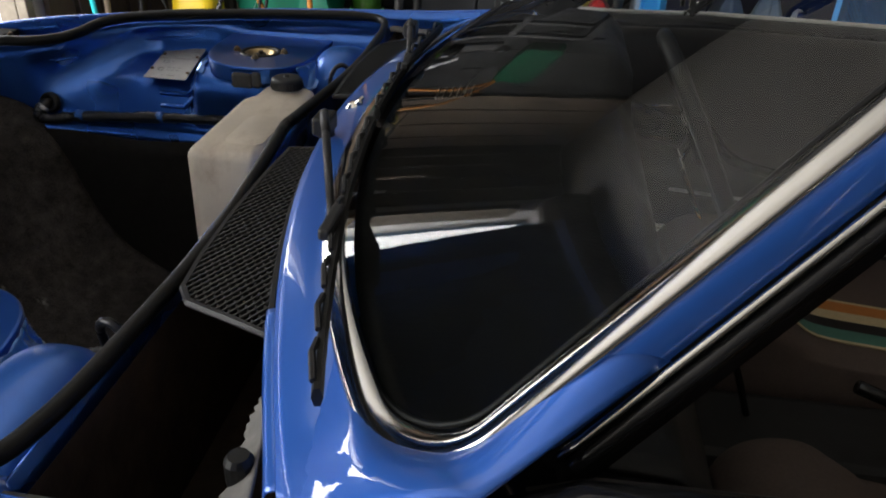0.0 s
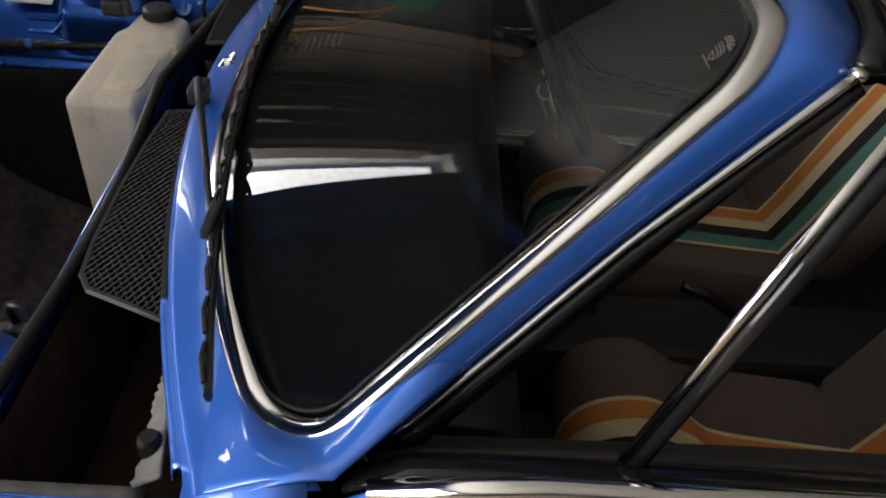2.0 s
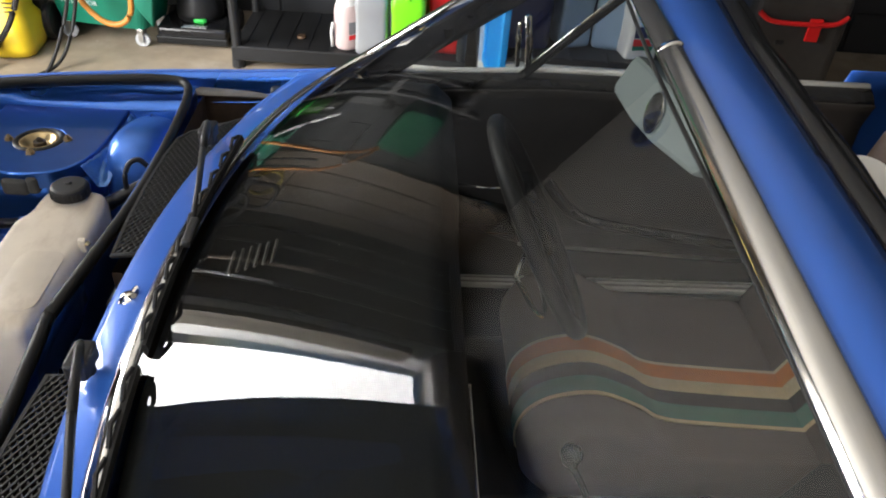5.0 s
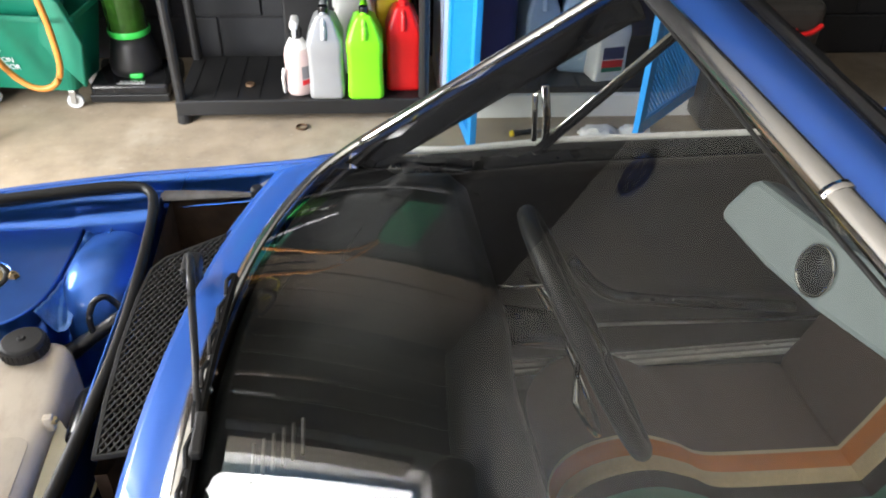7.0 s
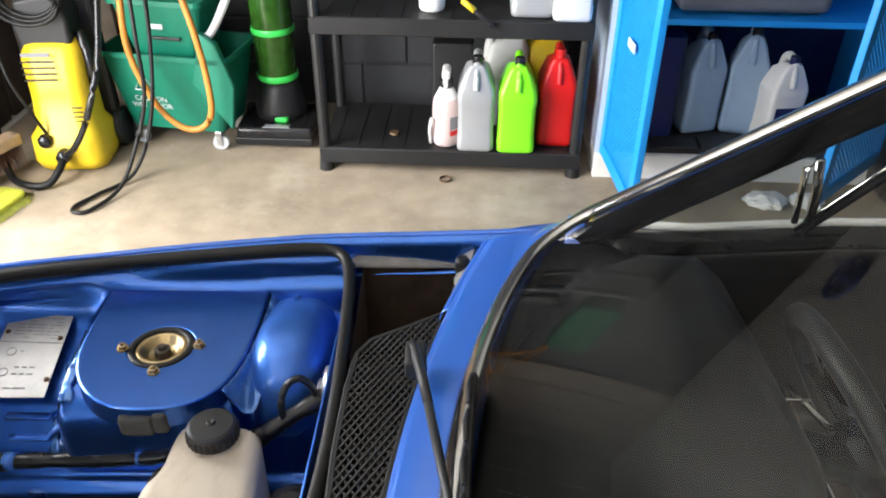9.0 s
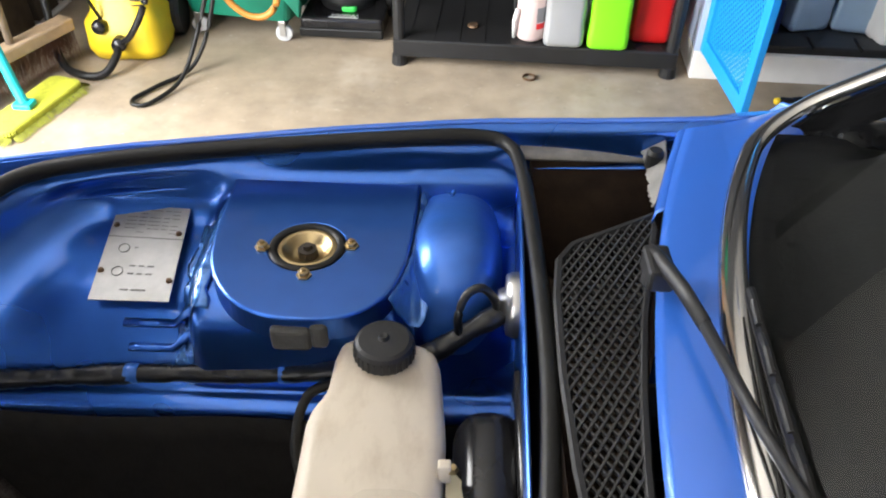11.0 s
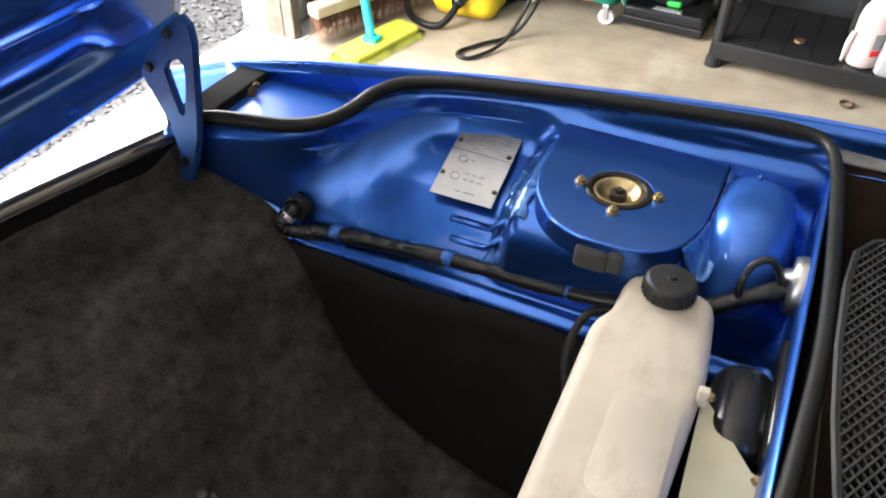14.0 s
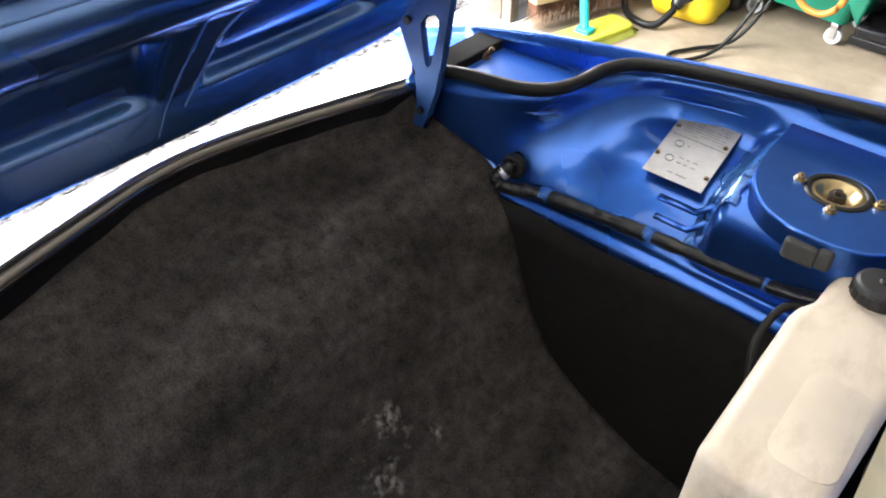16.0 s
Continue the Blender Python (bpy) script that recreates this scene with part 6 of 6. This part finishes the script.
for k in range(4):
    pts = [(-1.52 + 0.13 * math.cos(a) * (1 - 0.05 * k), 4.16 - 0.02 * k, 0.72 + 0.12 * math.sin(a) + 0.01 * k) for a in np.linspace(0, 2 * math.pi, 24, endpoint=False)]
    tagged(part("coiled_cable", tube(pts, 0.006, 8, True), yellow_black if k % 2 else rubber, smooth=True), "coiled cable hanging behind the washer", "cable", group="coiled cables")
tagged(part("cable_hook", tube(spline([(-1.52, 4.40, 0.90), (-1.52, 4.10, 0.90), (-1.52, 4.06, 0.93)], 5), 0.008, 8), steel, smooth=True), "steel hook on the wall", "hook")
tagged(part("hose_hook", tube(spline([(-1.12, 4.42, 1.16), (-1.12, 3.92, 1.16), (-1.12, 3.88, 1.2)], 5), 0.01, 8), steel, smooth=True), "steel hook on the wall", "hook")

# hose reel on the wall
reel = thing("hose_reel", "green plastic hose reel box mounted on the wall", "reel", pose(-0.93, 4.26, 1.30))
part("reel_case", prism(rounded(0.34, 0.30, 0.05, 5, 0.0, 0.15), -0.13, 0.10, "y", 0.02, 3), reel_mat, reel)
part("reel_bracket", box(0, 0.13, 0.15, 0.12, 0.06, 0.22, 0.006), steel, reel)
part("reel_grip", tube(spline([(-0.09, -0.11, 0.30), (-0.07, -0.12, 0.345), (0.07, -0.12, 0.345), (0.09, -0.11, 0.30)], 5), 0.011, 8), plastic, reel, smooth=True)
part("reel_outlet", lathe([(0.0, 0.03), (0.018, 0.03), (0.022, 0.0)], 14, pose(-0.15, -0.10, 0.06, 0, -90, 0)), gloss_black, reel)

# mop and broom
mop = thing("flat_mop", "lime green flat mop with a teal joint", "mop", pose(-1.675, 3.32, 0, 0, 0, 0))
mh = pose(0, 0, 0, 0, 0, -12)
pad = prism(rounded(0.125, 0.36, 0.03, 5, 0.0, 0.03), 0.006, 0.036, "z", 0.010, 3)
pad.transform(mh)
part("mop_pad", pad, mop_mat, mop, "fuzzy lime green pad", smooth=True)
fr_v, fr_f = [], []
for k in range(900):
    t = random.uniform(0, 4)
    side = int(t)
    x, y = ((0.062, random.uniform(-0.14, 0.20)), (-0.062, random.uniform(-0.14, 0.20)), (random.uniform(-0.06, 0.06), 0.208), (random.uniform(-0.06, 0.06), -0.148))[side]
    ox, oy = ((1, 0), (-1, 0), (0, 1), (0, -1))[side]
    q = mh @ Vector((x, y, 0.016))
    e = mh @ Vector((x + ox * random.uniform(0.01, 0.028) + random.uniform(-0.008, 0.008), y + oy * random.uniform(0.01, 0.028) + random.uniform(-0.008, 0.008), 0.004))
    s_ = Vector((0.0012, 0.0012, 0))
    i = len(fr_v)
    fr_v += [q - s_, q + s_, e + s_ * 0.6, e - s_ * 0.6]
    fr_f.append((i, i + 1, i + 2, i + 3))
part("mop_fringe", mesh_from(fr_v, fr_f), mop_dark, mop)
part("mop_joint", join(box(0.0, 0.0, 0.045, 0.06, 0.05, 0.02, 0.006), tube([(0.0, 0, 0.05), (-0.02, 0.015, 0.10), (-0.06, 0.045, 0.24)], 0.016, 12)), teal_pl, mop, "teal plastic joint", smooth=False)
part("mop_handle", tube([(-0.058, 0.043, 0.235), (-0.14, 0.12, 0.62)], 0.011, 12), teal_pl, mop, smooth=True)
part("mop_handle", tube([(-0.14, 0.12, 0.62), (-0.275, 0.245, 1.25)], 0.012, 12), white_pl, mop, "white handle tube", smooth=True)
broom = thing("push_broom", "wooden push broom with brown bristles", "broom", pose(-1.785, 3.485, 0.0, 0, 0, -20))
part("broom_head", box(0, 0, 0.135, 0.065, 0.52, 0.045, 0.008), pale_wood, broom, "pale wooden broom head")
bv, bf = [], []
for i in range(14):
    for j in range(70):
        x, y = -0.026 + 0.004 * i + random.uniform(-0.002, 0.002), -0.25 + 0.5 * j / 69 + random.uniform(-0.003, 0.003)
        dx, dy = random.uniform(-0.016, 0.016), random.uniform(-0.016, 0.016)
        k = len(bv)
        bv += [(x - 0.0015, y, 0.115), (x + 0.0015, y, 0.115), (x + dx * 1.6, y + dy, 0.002)]
        bf.append((k, k + 1, k + 2))
part("bristles", mesh_from(bv, bf), bristle, broom)
part("broom_handle", tube([(0, 0.02, 0.15), (-0.05, 0.10, 1.45)], 0.013, 12), timber, broom, smooth=True)

# blue steel locker
lk = thing("steel_locker", "bright blue steel locker with open mesh doors", "locker")
part("plinth", box(1.02, 4.09, 0.05, 1.06, 0.58, 0.10, 0.004), white_pl, lk, "white painted plinth")
for x in (0.50, 1.54):
    part("locker_side", box(x, 4.09, 0.86, 0.02, 0.56, 1.52), pale_blue if x < 1 else locker_mat, lk)
part("locker_back", box(1.02, 4.36, 0.86, 1.04, 0.015, 1.52), navy, lk)
for z in (0.11, 0.60, 1.10, 1.61):
    part("locker_shelf", box(1.02, 4.09, z, 1.02, 0.54, 0.022, 0.003), plastic if z < 0.2 else locker_mat, lk)


def mesh_door(hx, hy, ang, w, flip):
    d = part("locker_door", join(box(w / 2, 0, 0.86, w, 0.022, 0.05, 0.003), box(w / 2, 0, 0.135, w, 0.022, 0.05, 0.003), box(w / 2, 0, 1.585, w, 0.022, 0.05, 0.003), box(0.02, 0, 0.86, 0.04, 0.024, 1.50, 0.003), box(w - 0.02, 0, 0.86, 0.045, 0.024, 1.50, 0.003)), locker_mat, lk, "perforated blue steel door")
    bars = bmesh.new()
    poly = [(0.03, 0.15), (w - 0.03, 0.15), (w - 0.03, 1.57), (0.03, 1.57)]
    for fam in (1, -1):
        dd = Vector((0.7, 0.71 * fam)).normalized()
        nn = Vector((-dd.y, dd.x))
        for k in range(-60, 60):
            p = Vector((w / 2, 0.86)) + nn * (0.016 * k)
            for t0, t1 in clip_line(poly, p, dd):
                a, b = p + dd * t0, p + dd * t1
                vs = [bars.verts.new((q.x + nn.x * 0.0035 * o, 0.001 * fam + hh, q.y + nn.y * 0.0035 * o)) for q in (a, b) for o, hh in ((-1, -0.001), (1, -0.001), (1, 0.001), (-1, 0.001))]
                for i in range(4):
                    bars.faces.new((vs[i], vs[(i + 1) % 4], vs[4 + (i + 1) % 4], vs[4 + i]))
    part("door_mesh", bars, locker_mat, d)
    part("door_label", box(w * 0.5, -0.014, 0.60, 0.08, 0.003, 0.03), pale_blue, d)
    d.matrix_local = pose(hx, hy, 0, 0, 0, ang)
    return d


mesh_door(0.515, 3.80, -84, 0.44, 1)
mesh_door(1.53, 3.80, -135, 0.50, -1)
tagged(part("blue_bin", prism(rounded(0.24, 0.30, 0.03, 4, 0.67, 4.05), 0.125, 0.52, "z", 0.008), navy), "dark blue plastic bin inside the locker", "bin")
jug(0.89, 4.02, 0.122, 0.15, 0.13, 0.38, cloudy_blue, "cloudy blue fluid bottle inside the locker", gloss_black, 15)
jug(1.06, 4.02, 0.122, 0.14, 0.12, 0.40, cloudy_blue, "cloudy blue fluid bottle inside the locker", gloss_black, -10)
bt = jug(1.17, 3.92, 0.122, 0.14, 0.12, 0.33, white_pl, "white fluid bottle with a dark blue label", navy, 10)
for z, h, mt in ((0.13, 0.05, navy), (0.085, 0.03, red_mat), (0.06, 0.018, green_mat)):
    part("bottle_label", box(0, -0.0608, z, 0.09, 0.003, h), mt, bt)
tagged(part("grey_suitcase", box(0.98, 4.06, 0.72, 0.52, 0.40, 0.20, 0.03, 3), suit_grey), "grey hard case on the locker shelf", "case")
for k in range(3):
    tagged(part("folded_cloth", box(0.80 + 0.16 * k, 3.86, 0.127, 0.15, 0.10, 0.012, 0.005), plastic), "dark folded cloth on the locker base", "cloth", group="cloths in the locker")
sd = thing("screwdriver", "screwdriver with a black and yellow handle on the floor", "screwdriver", pose(0.80, 3.655, 0.014, 0, 90, 12))
part("handle", lathe([(0, -0.05), (0.012, -0.048), (0.014, -0.03), (0.010, 0.0), (0.013, 0.03), (0.011, 0.045), (0, 0.047)], 14), gloss_black, sd, smooth=True)
part("handle_end", lathe([(0, -0.056), (0.010, -0.054), (0.0135, -0.044), (0.0125, -0.04)], 14), yellow_mat, sd, smooth=True)
part("shank", lathe([(0, 0.046), (0.004, 0.046), (0.004, 0.15), (0, 0.152)], 10), steel, sd)


def crumple(fn_r, n_u=18, n_v=12):
    bm = bmesh.new()
    bmesh.ops.create_icosphere(bm, subdivisions=3, radius=1)
    for v in bm.verts:
        v.co *= 1 + 0.35 * noise.noise(v.co * 2.3) + 0.15 * noise.noise(v.co * 6)
        v.co = Vector((v.co.x * fn_r[0], v.co.y * fn_r[1], max(v.co.z, -0.6) * fn_r[2] + 0.6 * fn_r[2]))
    return bm


for x, y, s in ((1.10, 3.64, 0.07), (1.25, 3.65, 0.06)):
    bm = crumple((s, s * 0.8, s * 0.35))
    bm.transform(Matrix.Translation((x, y, 0.0)))
    tagged(part("paper_towel", bm, white_pl, smooth=False), "crumpled white paper towel on the floor", "paper", group="crumpled towels")
bx = thing("grey_carton", "grey cardboard carton with dark printed bars", "carton", pose(1.74, 4.12, 0))
part("carton_body", box(0, 0, 0.22, 0.30, 0.36, 0.44, 0.006), taupe, bx)
for k in range(3):
    part("print_bar", box(-0.06 + 0.05 * k, -0.182, 0.05 + 0.01 * k, 0.035, 0.002, 0.06), bar_mat, bx)
cr = thing("tool_case", "black tool case with red handles", "toolcase", pose(1.70, 3.76, 0))
# black plastic lifted to brownish charcoal: the sheen is put into the base colour
case_mat = mat("black_plastic_with_painted_sheen", (0.040, 0.036, 0.031), 0.42, 0, 0.25, 25, bump=0.2)
part("case_body", box(0, 0, 0.27, 0.38, 0.26, 0.54, 0.045, 4), case_mat, cr)
for k in range(5):
    part("case_slot", box(-0.155 + 0.024 * k, -0.131, 0.19 + 0.038 * k, 0.034, 0.006, 0.018, 0.002, 1), plastic, cr)
part("case_handle", tube(spline([(-0.17, -0.135, 0.46), (-0.12, -0.145, 0.432), (0.0, -0.15, 0.428), (0.12, -0.145, 0.432), (0.17, -0.135, 0.46)], 5), 0.010, 8), red_mat, cr, "red rail handle", smooth=True)
part("handle_tag", box(0.05, -0.145, 0.405, 0.05, 0.012, 0.09, 0.003), red_mat, cr)
part("top_grip", tube([(-0.10, 0.02, 0.585), (0.08, 0.02, 0.585)], 0.013, 10), gloss_black, cr, "black top grip", smooth=True)
for x in (-0.12, 0.10):
    part("grip_end", box(x, 0.02, 0.572, 0.05, 0.045, 0.055, 0.008), red_mat, cr, "red grip end")
for k in range(4):
    part("label_bar", box(-0.03 + 0.004 * k, -0.1315, 0.20 - 0.014 * k, 0.07 - 0.008 * k, 0.002, 0.006), pale_grey, cr)

# gravel stones just outside the door
gv, gf = [], []
base = [(1, 0, 0), (-1, 0, 0), (0, 1, 0), (0, -1, 0), (0, 0, 1), (0, 0, -1)]
tris = [(0, 2, 4), (2, 1, 4), (1, 3, 4), (3, 0, 4), (2, 0, 5), (1, 2, 5), (3, 1, 5), (0, 3, 5)]
for k in range(9000):
    x, y = -2.215 - 2.6 * random.random() ** 1.3, -0.5 + 5.0 * random.random()
    r = random.uniform(0.008, 0.022)
    i = len(gv)
    c_, s_ = math.cos(k), math.sin(k)
    for p in base:
        px, py = p[0] * random.uniform(0.7, 1.2), p[1] * random.uniform(0.7, 1.2)
        gv.append((x + r * (px * c_ - py * s_), y + r * (px * s_ + py * c_), -0.036 + r * 0.6 * p[2] + random.uniform(0, 0.006)))
    gf += [tuple(i + q for q in t) for t in tris]
tagged(part("gravel_stones", mesh_from(gv, gf), stone_mat), "loose grey gravel stones outside the door", "gravel", kind="stuff")

# painted blocks of the far wall
for x, z in BLOCKS:
    b = new("block", block_me)
    b.parent = wall_n
    b.location = (x, YN + 0.004, z)
